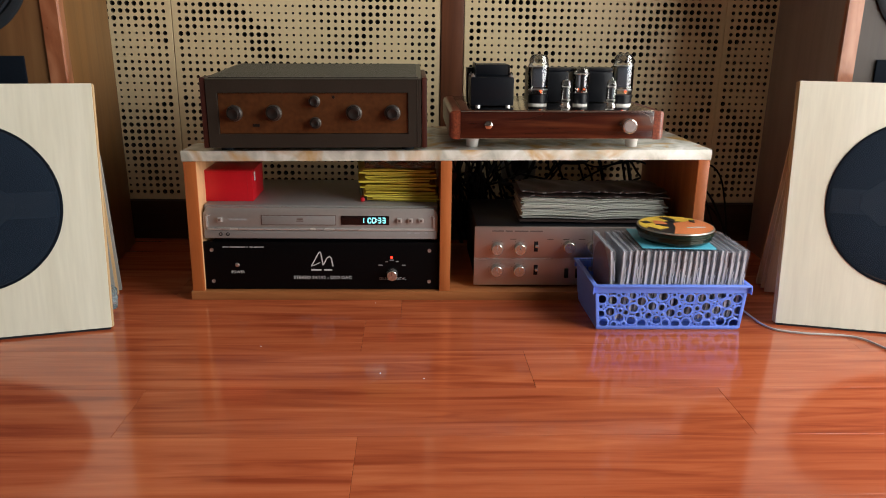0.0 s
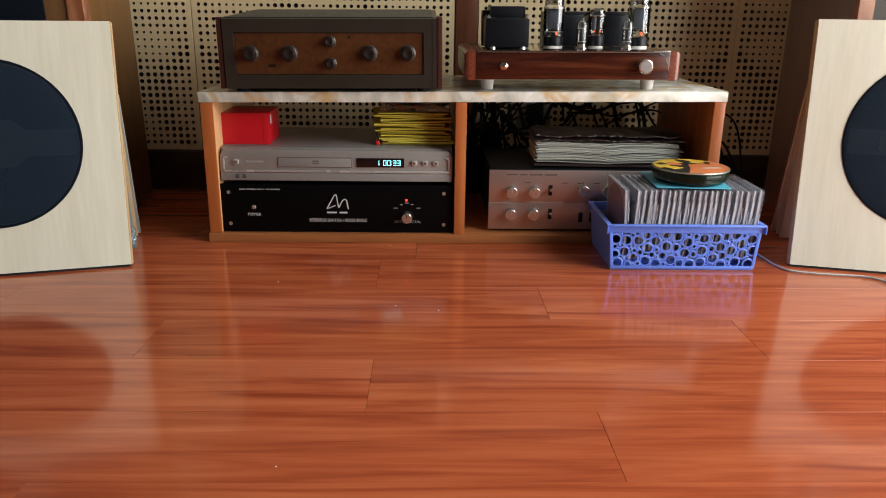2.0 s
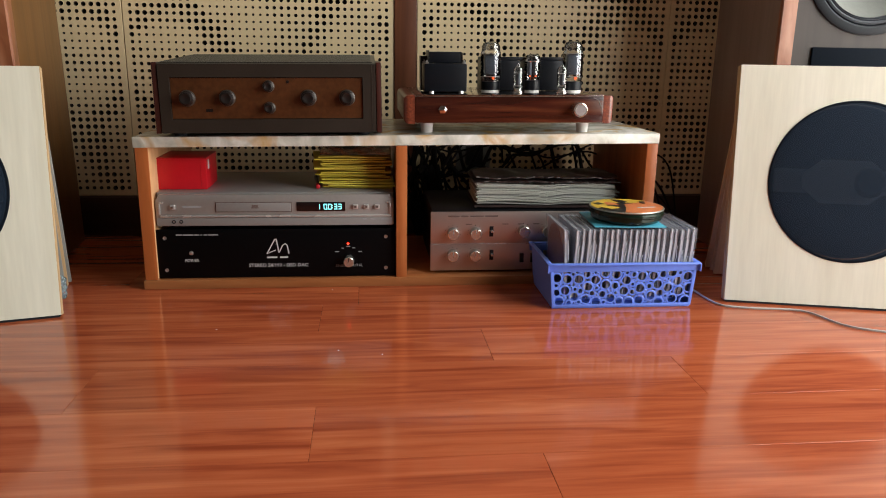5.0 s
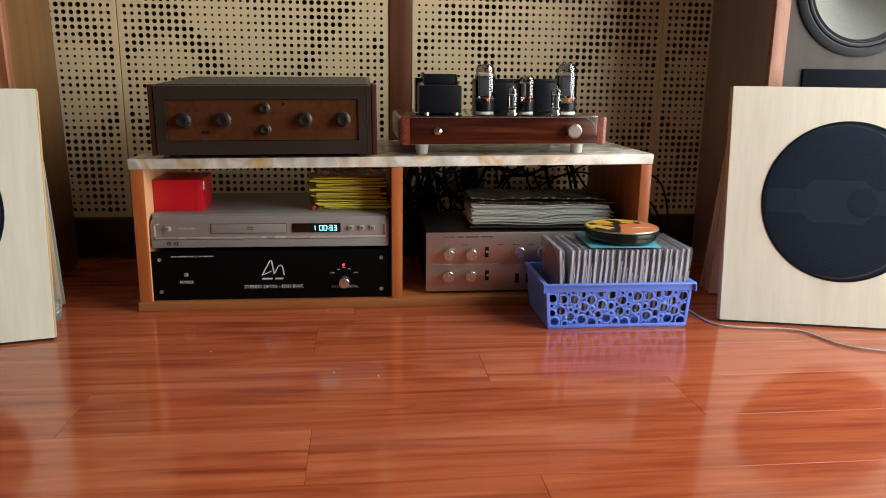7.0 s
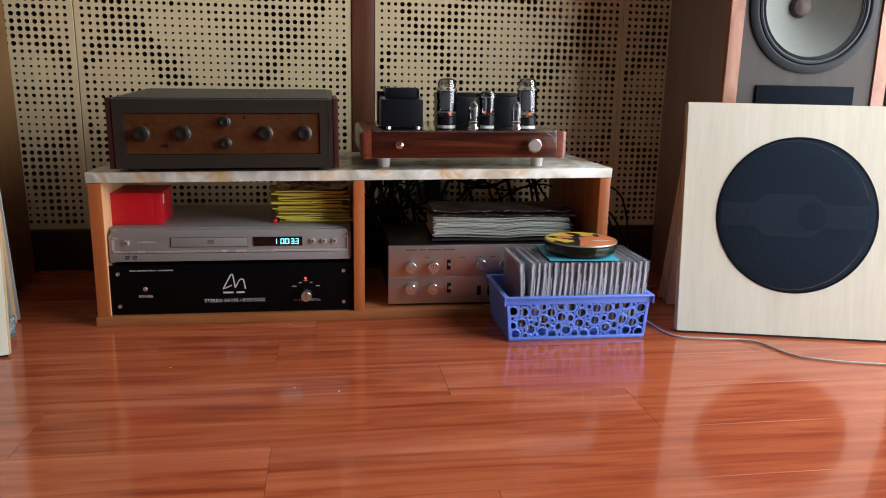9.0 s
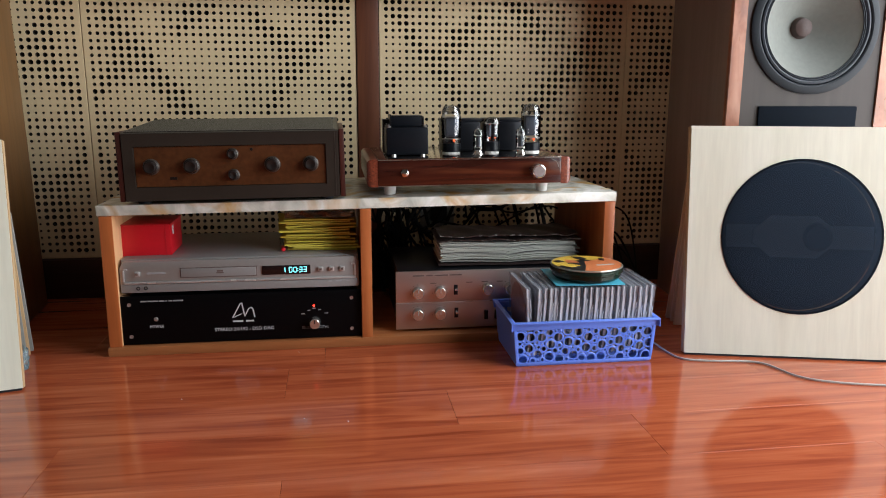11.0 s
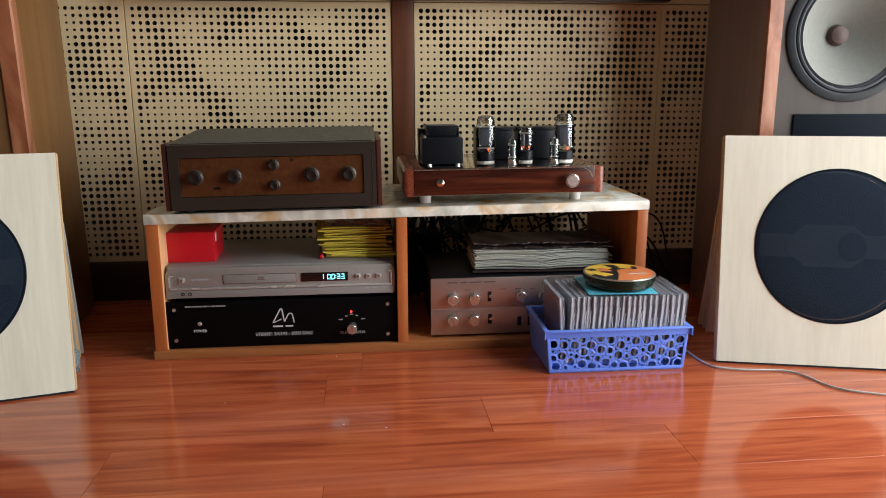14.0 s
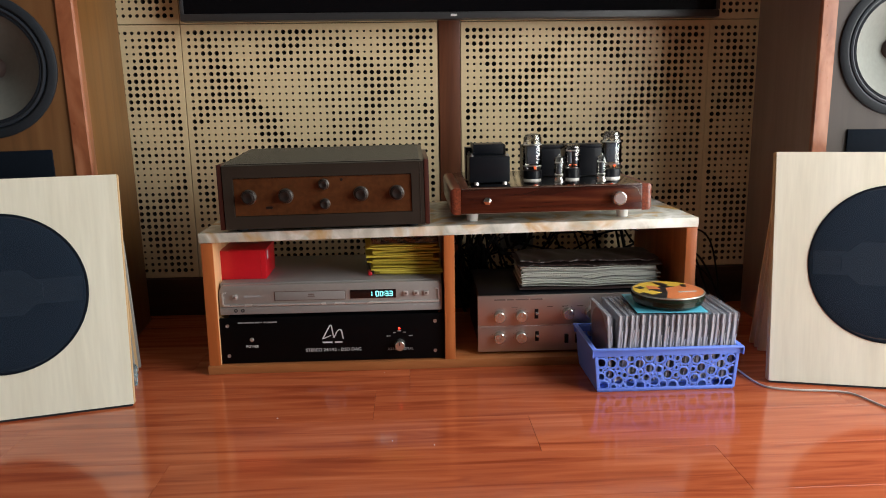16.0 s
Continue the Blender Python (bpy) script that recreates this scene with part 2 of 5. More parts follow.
KNOBRING = plain("knob_ring", (0.07, 0.06, 0.05), 0.35, 0.5, 0.1, 60)
AMPWOOD = wood("amp_front_wood", (0.02, 0.005, 0.003), (0.05, 0.011, 0.006), (0.12, 0.034, 0.014), "X", 2.2, 0.14, 0.2, 0.0, 14.0)
CHEEK = wood("amp_cheek_wood", (0.08, 0.017, 0.008), (0.18, 0.042, 0.02), (0.28, 0.075, 0.035), "Y", 2.4, 0.3, 0.3, 0.02, 60.0)
WHITEPL = plain("white_plastic", (0.78, 0.77, 0.74), 0.4, 0, 0.04)
GLASS = thin_glass("tube_glass", (0.95, 0.96, 0.96), 0.05)
SIGNALGLASS = thin_glass("signal_tube_glass", (0.9, 0.9, 0.88), 0.06)
SMOKE = thin_glass("tube_glass_smoked", (0.66, 0.64, 0.61), 0.03)
PLATE = plain("tube_plate", (0.075, 0.09, 0.115), 0.35, 0.4)
MICA = plain("mica", (0.6, 0.6, 0.58), 0.4)
HEAT = glow("heater_glow", (1.0, 0.14, 0.03), 1.5)
REDLED = glow("red_led", (1.0, 0.02, 0.01), 7.0)
DIGIT = glow("display_digits", (0.25, 0.95, 1.0), 2.6)
WINDOWDISP = plain("display_window", (0.012, 0.006, 0.006), 0.15)
INK = plain("ink_grey", (0.3, 0.3, 0.31), 0.5)
INKWHITE = plain("ink_white", (0.6, 0.6, 0.6), 0.45)
INKDARK = plain("ink_dark", (0.12, 0.08, 0.07), 0.5)
REDCARD = plain("red_card", (0.56, 0.006, 0.016), 0.4, 0, 0.06, 30)
REDCARDTOP = plain("red_card_lid", (0.46, 0.007, 0.014), 0.4, 0, 0.06, 30)
YELLOW = plain("yellow_paper", (0.6, 0.5, 0.055), 0.6, 0, 0.16, 30)
YELLOWLT = plain("yellow_card", (0.8, 0.68, 0.1), 0.55, 0, 0.06, 30)
FILM = thin_glass("clear_film", (0.8, 0.78, 0.7), 0.1)
DISCDARK = plain("disc_dark", (0.06, 0.05, 0.04), 0.2, 0.4)
PAPER = plain("paper", (0.47, 0.49, 0.44), 0.7, 0, 0.1, 60)
PAPERGREY = plain("paper_grey", (0.27, 0.28, 0.26), 0.65, 0, 0.1, 60)
ALBUMCOVER = plain("album_cover", (0.035, 0.022, 0.02), 0.4, 0, 0.4, 40, 0.4)
BLUEPL = plain("blue_plastic", (0.14, 0.26, 0.86), 0.36, 0, 0.06, 40)
CASECLEAR = veil("case_clear", (0.5, 0.53, 0.6), 0.08, 0.8)
CASETRAY = plain("case_tray_grey", (0.37, 0.385, 0.43), 0.3, 0, 0.15, 60)
CASEEDGE = veil("case_edge", (0.72, 0.74, 0.8), 0.15, 0.4)
INLAY = plain("inlay_card", (0.42, 0.43, 0.48), 0.5, 0, 0.12, 60)
INLAYRED = plain("inlay_maroon", (0.2, 0.055, 0.05), 0.35, 0, 0.15, 60)
CYANCARD = plain("cyan_booklet", (0.09, 0.45, 0.6), 0.35, 0, 0.06, 40)
TINGREEN = plain("tin_green", (0.008, 0.022, 0.014), 0.16, 0.35, 0.2, 40)
TINGOLD = plain("tin_rim", (0.42, 0.42, 0.37), 0.3, 0.7, 0.1, 60)
ORANGE = plain("print_orange", (0.7, 0.22, 0.08), 0.35, 0, 0.15, 60)
PRINTYEL = plain("print_yellow", (0.75, 0.5, 0.07), 0.35, 0, 0.15, 60)
PRINTBLK = plain("print_black", (0.02, 0.02, 0.02), 0.35, 0, 0.15, 60)
CABLEGREY = plain("cable_grey", (0.42, 0.4, 0.38), 0.4)
CABLEBLK = plain("cable_black", (0.006, 0.006, 0.007), 0.6, 0, 0.1, 40, 0, 0.2)
HOSE = clear("clear_hose", (0.75, 0.92, 0.98), 0.08, 1.4, 0.85)
TVBODY = plain("tv_bezel", (0.035, 0.037, 0.04), 0.4, 0.2)
SCREEN = plain("tv_screen", (0.0025, 0.0025, 0.0035), 0.12, 0, 0.1, 30, 0, 0.25)

# ---------------------------------------------------------------- building helpers


def bm_box(sx, sy, sz, at=(0, 0, 0), bev=0.0, seg=2):
    """A box whose middle lies at at."""
    bm = bmesh.new()
    bmesh.ops.create_cube(bm, size=1.0, matrix=Matrix.Translation(at) @ Matrix.Diagonal((sx, sy, sz, 1)))
    if bev:
        bmesh.ops.bevel(bm, geom=bm.edges[:], offset=bev, segments=seg, profile=0.6, affect="EDGES")
    return bm


def span(x0, x1, y0, y1, z0, z1, bev=0.0, seg=2):
    return bm_box(x1 - x0, y1 - y0, z1 - z0, ((x0 + x1) / 2, (y0 + y1) / 2, (z0 + z1) / 2), bev, seg)


def lathe(profile, seg=32, m=None):
    """A turned solid round z from (radius, height) pairs, closed where the radius is 0."""
    bm = bmesh.new()
    rings = []
    for r, h in profile:
        if r < 1e-6:
            rings.append([bm.verts.new((0, 0, h))])
        else:
            rings.append([bm.verts.new((r * math.cos(2 * math.pi * k / seg), r * math.sin(2 * math.pi * k / seg), h)) for k in range(seg)])
    for a, b in zip(rings, rings[1:]):
        for k in range(seg):
            j = (k + 1) % seg
            if len(a) == 1 and len(b) > 1:
                bm.faces.new((a[0], b[j], b[k]))
            elif len(b) == 1 and len(a) > 1:
                bm.faces.new((a[k], a[j], b[0]))
            elif len(a) > 1:
                bm.faces.new((a[k], a[j], b[j], b[k]))
    bmesh.ops.recalc_face_normals(bm, faces=bm.faces[:])
    for f in bm.faces:
        f.smooth = True
    if m is not None:
        bm.transform(m)
    return bm


def prism(outline, y0, y1, bev=0.0):
    """An outline in x and z, drawn out from y0 to y1."""
    bm = bmesh.new()
    a = [bm.verts.new((x, y0, z)) for x, z in outline]
    b = [bm.verts.new((x, y1, z)) for x, z in outline]
    n = len(outline)
    bm.faces.new(a), bm.faces.new(b[::-1])
    for k in range(n):
        bm.faces.new((a[k], b[k], b[(k + 1) % n], a[(k + 1) % n]))
    bmesh.ops.recalc_face_normals(bm, faces=bm.faces[:])
    if bev:
        bmesh.ops.bevel(bm, geom=bm.edges[:], offset=bev, segments=2, profile=0.6, affect="EDGES")
    return bm


def joined(*bms):
    out = bmesh.new()
    for bm in bms:
        me = bpy.data.meshes.new("tmp")
        bm.to_mesh(me)
        bm.free()
        out.from_mesh(me)
        bpy.data.meshes.remove(me)
    return out


def linked(name, bm, material):
    me = bpy.data.meshes.new(name)
    bm.to_mesh(me)
    bm.free()
    me.set_sharp_from_angle(angle=radians(32))
    me.materials.append(material)
    return new(name, me)


def part(name, bm, material, parent, label="", m=None):
    ob = linked(name, bm, material)
    ob.parent = parent
    if m is not None:
        ob.matrix_basis = m
    return tagged(ob, label)


def thing(name, m, label, category, group="", kind=""):
    ob = new(name)
    ob.empty_display_size = 0.05
    ob.matrix_basis = m
    return tagged(ob, label, category, group, kind)


def solid(name, bm, material, label, category, group="", kind="", m=None):
    ob = linked(name, bm, material)
    if m is not None:
        ob.matrix_basis = m
    return tagged(ob, label, category, group, kind)


def tube_bm(points, r, seg=8):
    """A round cord along a smooth line through the points."""
    pts = [Vector(p) for p in points]
    line = []
    for i in range(len(pts) - 1):
        p0, p1, p2, p3 = pts[max(i - 1, 0)], pts[i], pts[i + 1], pts[min(i + 2, len(pts) - 1)]
        for k in range(8):
            s = k / 8
            line.append(0.5 * ((2 * p1) + (p2 - p0) * s + (2 * p0 - 5 * p1 + 4 * p2 - p3) * s * s + (3 * p1 - p0 - 3 * p2 + p3) * s ** 3))
    line.append(pts[-1])
    bm = bmesh.new()
    rings, side = [], None
    for i, p in enumerate(line):
        d = (line[min(i + 1, len(line) - 1)] - line[max(i - 1, 0)]).normalized()
        if side is None:
            side = d.cross(Vector((0.3, 0.2, 1))).normalized()
        side = (side - d * side.dot(d)).normalized()
        up = d.cross(side)
        rings.append([bm.verts.new(p + r * (math.cos(2 * math.pi * k / seg) * side + math.sin(2 * math.pi * k / seg) * up)) for k in range(seg)])
    for a, b in zip(rings, rings[1:]):
        for k in range(seg):
            bm.faces.new((a[k], a[(k + 1) % seg], b[(k + 1) % seg], b[k])).smooth = True
    bm.faces.new(rings[0][::-1]), bm.faces.new(rings[-1])
    return bm


def words(name, text, size, material, parent, m, width=None):
    """Lettering in the built-in font, turned into a thin mesh; it faces -y, centred."""
    cu = bpy.data.curves.new(name, "FONT")
    cu.body, cu.size, cu.extrude, cu.align_x, cu.align_y, cu.resolution_u = text, size, 0.0002, "CENTER", "CENTER", 2
    tmp = new("lettering_tmp", cu)
    me = bpy.data.meshes.new_from_object(tmp.evaluated_get(bpy.context.evaluated_depsgraph_get()))
    bpy.data.objects.remove(tmp)
    bpy.data.curves.remove(cu)
    if width:
        xs = [v.co.x for v in me.vertices]
        f = width / (max(xs) - min(xs))
        for v in me.vertices:
            v.co.x *= f
    me.materials.clear()
    me.materials.append(material)
    ob = new(name, me)
    ob.parent = parent
    ob.matrix_basis = m @ pose(0, 0, 0, 90)
    return ob


FACE = pose(0, 0, 0, 90)  # turns a lathe's axis from z to -y


# ---------------------------------------------------------------- room
RX0, RX1, RY0, RY1, RH = -2.3, 1.55, -2.9, 1.79, 2.7
floor = solid("floor", span(RX0, RX1, RY0, RY1, -0.06, -0.009), JOINT, "glossy reddish cherry laminate plank floor", "floor", kind="structure")
solid("ceiling", span(RX0, RX1, RY0, RY1, RH, RH + 0.1), CEIL, "unseen ceiling, kept dull to limit bounce light", "ceiling", kind="structure")
solid("wall_west", span(RX0 - 0.12, RX0, RY0 - 0.12, RY1 + 0.12, -0.06, RH), PALE, "unseen pale wall added to throw fill light", "wall", kind="structure")
solid("wall_south", span(RX0, RX1, RY0 - 0.12, RY0, -0.06, RH), PLASTER, "unseen brown-grey wall, kept dull to limit bounce light", "wall", kind="structure")
solid("wall_north", span(RX0, RX1, RY1, RY1 + 0.12, -0.06, RH), VOID, "near-black wall standing in for shade behind the perforated panels", "wall", kind="structure")
WY0, WY1, WZ0, WZ1 = -1.03, 1.47, 0.05, 2.15
east = solid("wall_east", joined(span(RX1, RX1 + 0.12, RY0 - 0.12, WY0, -0.06, RH), span(RX1, RX1 + 0.12, WY1, RY1 + 0.12, -0.06, RH),
             span(RX1, RX1 + 0.12, WY0, WY1, -0.06, WZ0), span(RX1, RX1 + 0.12, WY0, WY1, WZ1, RH)), PLASTER, "unseen brown-grey wall with a window opening, kept dull to limit bounce light", "wall", kind="structure")
win = thing("window_1", pose(RX1 + 0.06, (WY0 + WY1) / 2, WZ0), "white framed window that lets daylight in", "window", kind="structure")
for nm, b in (("window_sill", span(-0.1, 0.06, -1.25, 1.25, 0.0, 0.03, 0.004)), ("window_frame", joined(span(-0.03, 0.03, -1.25, -1.2, 0.031, 2.1), span(-0.03, 0.03, 1.2, 1.25, 0.031, 2.1), span(-0.03, 0.03, -1.2, 1.2, 2.05, 2.1), span(-0.03, 0.03, -0.025, 0.025, 0.031, 2.05)))):
    part(nm, b, WHITEPL, win)

# ---------------------------------------------------------------- perforated wall panels
PITCH = 0.0156

# strokes of large holes, in columns and rows from a board's upper left corner: (from, to, half width at both ends)
CROSS_A = [(1.5, 0, 3.6, 4, 0.8, 1.1), (3.6, 4, 5, 8, 1.2, 2.3), (5, 8, 8.5, 10.5, 2.2, 1.4), (8.5, 10.5, 13.6, 17.5, 1.3, 1.6), (4.6, 8, 0, 14, 1.8, 0.6),
           (16.2, 0, 14, 2, 2.0, 1.5), (14, 2, 12, 5, 1.4, 0.4), (22, 1.8, 25.5, 5.4, 0.7, 1.4), (25.5, 5.4, 28.4, 8.2, 1.4, 1.9), (28.4, 8.2, 26.4, 12, 1.8, 1.0),
           (26.4, 12, 24, 16.4, 1.0, 0.6), (29, 8, 32, 5.4, 1.3, 0.8), (32, 5.4, 34.6, -1, 0.8, 1.9), (35, 11, 36.4, 14, 0.6, 0.8)]
CROSS_B = [(1.2, 0, 2.6, 3.4, 1.8, 0.8), (2.6, 3.4, 5, 6.6, 0.7, 0.9), (5, 6.6, 7.6, 8.8, 1.0, 1.7), (7.6, 8.8, 9.4, 12, 1.6, 1.0), (9.4, 12, 11.8, 16, 1.0, 0.8),
           (8, 8.2, 11, 5, 1.2, 1.5), (11, 5, 14.4, 1.8, 1.2, 0.5), (0, 13, 1, 11, 1.0, 0.4), (19, -0.5, 22, 2.4, 1.6, 1.6), (22, 2.4, 24.2, 5.4, 1.3, 0.4),
           (34.6, 0, 32.2, 3.6, 1.0, 1.2), (32.2, 3.6, 31, 7.4, 1.3, 2.3), (31, 7.4, 27.4, 10.4, 2.2, 1.4), (27.4, 10.4, 22, 16, 1.3, 1.9), (31.4, 8, 36, 14, 1.8, 0.6)]
# patches of small holes between the strokes: middle and half axes
SMALL_A = [(13, 8.6, 5.4, 3.2), (17, 13, 3.8, 3.2), (26, 1.4, 2.6, 2.2), (5, 14.6, 4.2, 2.2), (8.2, 3, 1.8, 2.2), (34.5, 8, 1.8, 3.2), (30, 14.6, 3.0, 2.0)]
SMALL_B = [(10.5, 0.8, 2.6, 2.6), (0.6, 6.8, 2.4, 2.4), (19.6, 8.8, 3.6, 3.4), (17.6, 12, 2.4, 3.0), (28.6, 2.6, 1.6, 2.6), (4.4, 14, 3.4, 2.4), (31.2, 14.6, 3.4, 2.4)]


def hole_radius(u, v, odd):
    """Holes swell along tapering strokes that make large crosses, and shrink in the fields between them."""
    v = min(v, 36 - v)
    for x0, y0, x1, y1, a, b in CROSS_B if odd else CROSS_A:
        dx, dy = x1 - x0, y1 - y0
        q = min(1.0, max(0.0, ((u - x0) * dx + (v - y0) * dy) / (dx * dx + dy * dy)))
        if math.hypot(u - x0 - q * dx, v - y0 - q * dy) < a + (b - a) * q:
            return 0.0053
    for cx, cy, ax, ay in SMALL_B if odd else SMALL_A:
        d = math.hypot((u - cx) / ax, (v - cy) / ay)
        if d < 1:
            return 0.0028 if d < 0.75 else 0.0032
    return 0.0041


def perforated(name, w, h, odd, label):
    """A board of w by h with real holes; it faces -y, and its left lower corner is the origin."""
    cols, rows, T, SEG = int(round(w / PITCH)) - 1, int(round(h / PITCH)) - 1, 0.015, 8
    mx, mz = (w - (cols - 1) * PITCH) / 2, (h - (rows - 1) * PITCH) / 2
    verts, faces = [], []
    hp = PITCH / 2
    ring = [(math.cos(math.pi * (2 * k + 1) / SEG), math.sin(math.pi * (2 * k + 1) / SEG)) for k in range(SEG)]
    for i in range(cols):
        for j in range(rows):
            wear = 1 + 0.04 * math.sin(12.9898 * i + 78.233 * j)
            r = hole_radius(i, rows - 1 - j, odd) * wear
            cx, cz = mx + i * PITCH, mz + j * PITCH
            n = len(verts)
            for c, s in ring:
                q = hp / max(abs(c), abs(s))
                verts.append((cx + c * q, 0.0, cz + s * q))
            for c, s in ring:
                verts.append((cx + c * r, 0.0, cz + s * r))
            for c, s in ring:
                verts.append((cx + c * r, T, cz + s * r))
            for k in range(SEG):
                a = (k + 1) % SEG
                faces.append((n + k, n + a, n + SEG + a, n + SEG + k))
                faces.append((n + SEG + k, n + SEG + a, n + 2 * SEG + a, n + 2 * SEG + k))
            # corners of the cell
            q = len(verts)
            verts.extend(((cx + hp, 0, cz + hp), (cx - hp, 0, cz + hp), (cx - hp, 0, cz - hp), (cx + hp, 0, cz - hp)))
            for c, k in enumerate((0, 2, 4, 6)):
                faces.append((n + (k) % SEG, q + c, n + (k + 1) % SEG))
    x0, x1, z0, z1 = mx - hp, w - mx + hp, mz - hp, h - mz + hp
    e = 0.0006
    n = len(verts)
    verts.extend(((e, 0, e), (w - e, 0, e), (w - e, 0, h - e), (e, 0, h - e), (x0, 0, z0), (x1, 0, z0), (x1, 0, z1), (x0, 0, z1),
                  (0, e, 0), (w, e, 0), (w, e, h), (0, e, h), (0, T, 0), (w, T, 0), (w, T, h), (0, T, h)))
    for k in range(4):
        a = (k + 1) % 4
        faces.append((n + k, n + a, n + 4 + a, n + 4 + k))
        faces.append((n + 8 + k, n + 8 + a, n + a, n + k))
        faces.append((n + 12 + k, n + 12 + a, n + 8 + a, n + 8 + k))
    me = bpy.data.meshes.new(name)
    me.from_pydata(verts, [], faces)
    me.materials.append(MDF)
    me.materials.append(HOLESHADE)
    # hole walls get the dark shade colour, so no lit crescents show
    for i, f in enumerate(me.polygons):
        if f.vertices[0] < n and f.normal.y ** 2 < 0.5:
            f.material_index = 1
    return tagged(new(name, me), label, "wall panel", "perforated wall panels", "structure")


WALLY = 1.727
for name, x0, w, odd in (("wall_panel", -0.577 - 0.596, 0.594, True), ("wall_panel", -0.577, 0.594, False), ("wall_panel", 0.071, 0.594, True), ("wall_panel", 0.6655, 0.594, False)):
    for z0 in (0.094, 0.694, 1.294):
        p = perforated(name, w, 0.598, odd, "beige perforated acoustic panel on the wall")
        p.matrix_basis = pose(x0, WALLY, z0)
solid("wall_post", span(0.0185, 0.0695, WALLY - 0.004, RY1 - 0.002, 0.094, 2.55, 0.003), POSTWOOD, "dark red-brown wooden strip between wall panels", "trim", kind="structure")
solid("baseboard", span(RX0 + 0.002, RX1 - 0.002, WALLY - 0.012, RY1 - 0.002, 0.0, 0.092, 0.003), SKIRT, "dark brown wooden skirting board", "baseboard", kind="structure")

# ---------------------------------------------------------------- television
tv = thing("television", pose(0.052, 1.665, 0.693), "black flat television with a grey lower bezel hung on the wall", "television")
part("bezel", joined(span(-0.611, 0.611, 0.0, 0.035, 0.0, 0.016, 0.003), span(-0.611, 0.611, 0.0, 0.035, 0.692, 0.7, 0.002), span(-0.611, -0.603, 0.0, 0.035, 0.0161, 0.6919, 0.002), span(0.603, 0.611, 0.0, 0.035, 0.0161, 0.6919, 0.002)), TVBODY, tv, "dark grey bezel")
part("screen", span(-0.6029, 0.6029, 0.006, 0.03, 0.0162, 0.6918), SCREEN, tv, "switched-off black screen")
part("back_shell", span(-0.55, 0.55, 0.0355, 0.06, 0.05, 0.65, 0.008), TVBODY, tv)
part("brand_bar", span(-0.007, 0.007, -0.0006, 0.0005, 0.006, 0.011), INKWHITE, tv, "small pale mark")
part("standby_light", lathe([(0, 0), (0.0022, 0), (0.0022, 0.004), (0, 0.004)], 12, pose(0.002, 0.004, 0.0005, 0)), REDLED, tv, "lit red standby light")

# ---------------------------------------------------------------- rack
RF = 1.298
rack = thing("hifi_rack", pose(0.022, RF, 0), "low orange wooden hi-fi rack with two open bays", "rack")
part("base_board", span(-0.474, 0.474, -0.006, 0.33, 0.0, 0.017, 0.002), RACKBASE, rack)


def slope(x):
    return 0.2632 + 0.0118 * x


# left side in the lit wood, right side in the darker one for its shade
for x0, x1, nm, mt in ((-0.471, -0.449, "side_panel", RACKLIT), (-0.016, 0.004, "divider", RACKWOOD), (0.45, 0.471, "side_panel", RACKWOOD)):
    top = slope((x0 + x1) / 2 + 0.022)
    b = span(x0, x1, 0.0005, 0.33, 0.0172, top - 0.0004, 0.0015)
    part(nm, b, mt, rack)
    part("edge_band", span(x0, x1, -0.0035, 0.0, 0.0172, top - 0.0004, 0.001), RACKWOOD, rack)
slab = solid("marble_top", span(-0.4735, 0.4735, 0, 0.345, 0, 0.0185, 0.0012), ONYX, "polished cream onyx slab with honey veins on the rack", "tabletop", m=pose(0.0215, RF - 0.003, slope(0.0215), 0, -0.676, 0))


def top_z(x):
    return slope(x) + 0.0187


# ---------------------------------------------------------------- digital converter
dac = thing("converter", pose(-0.211, 1.303, 0.0172), "black digital audio converter with silver selector knob in the rack", "hi-fi unit")
part("case", span(-0.205, 0.205, 0.0042, 0.27, 0.006, 0.088, 0.002), BLACKSAT, dac)
part("front_panel", span(-0.216, 0.216, 0.0, 0.004, 0.001, 0.092, 0.0008), BLACKGLOSS, dac)
for x in (-0.17, 0.17):
    for y in (0.03, 0.24):
        part("foot", span(x - 0.012, x + 0.012, y - 0.012, y + 0.012, 0.0002, 0.0058, 0.002), RUBBER, dac)
for x, z in ((-0.201, 0.0765), (0.198, 0.0765), (-0.201, 0.0165), (0.198, 0.0165)):
    sc = part("screw", lathe([(0, 0.0002), (0.0016, 0.0002), (0.0019, 0.0012), (0.0034, 0.0014), (0.0034, -0.0005), (0, -0.0005)], 16, FACE), SCREW, dac, m=pose(x, 0, z))
part("power_light", lathe([(0, 0.0022), (0.0025, 0.0018), (0.0038, 0.001), (0.0042, -0.0005), (0, -0.0005)], 16, FACE), SCREW, dac, "unlit round power light", pose(-0.156, 0, 0.048))
words("lettering", "POWER", 0.0075, INKWHITE, dac, pose(-0.1555, -0.0002, 0.034), 0.024)
words("lettering", "STEREO 24/192 - DSD DAC", 0.0088, INKWHITE, dac, pose(0.0, -0.0002, 0.0235), 0.107)
words("lettering", "SELECT DIGITAL", 0.0068, INK, dac, pose(0.130, -0.0002, 0.0215), 0.05)
for x, w in ((-0.181, 0.011), (-0.1685, 0.0185), (-0.1485, 0.009), (-0.1375, 0.0025), (-0.132, 0.006), (-0.1245, 0.018)):
    part("title_bar", span(x, x + w, -0.0003, 0.0002, 0.081, 0.0834), INK, dac, "illegible pale print")
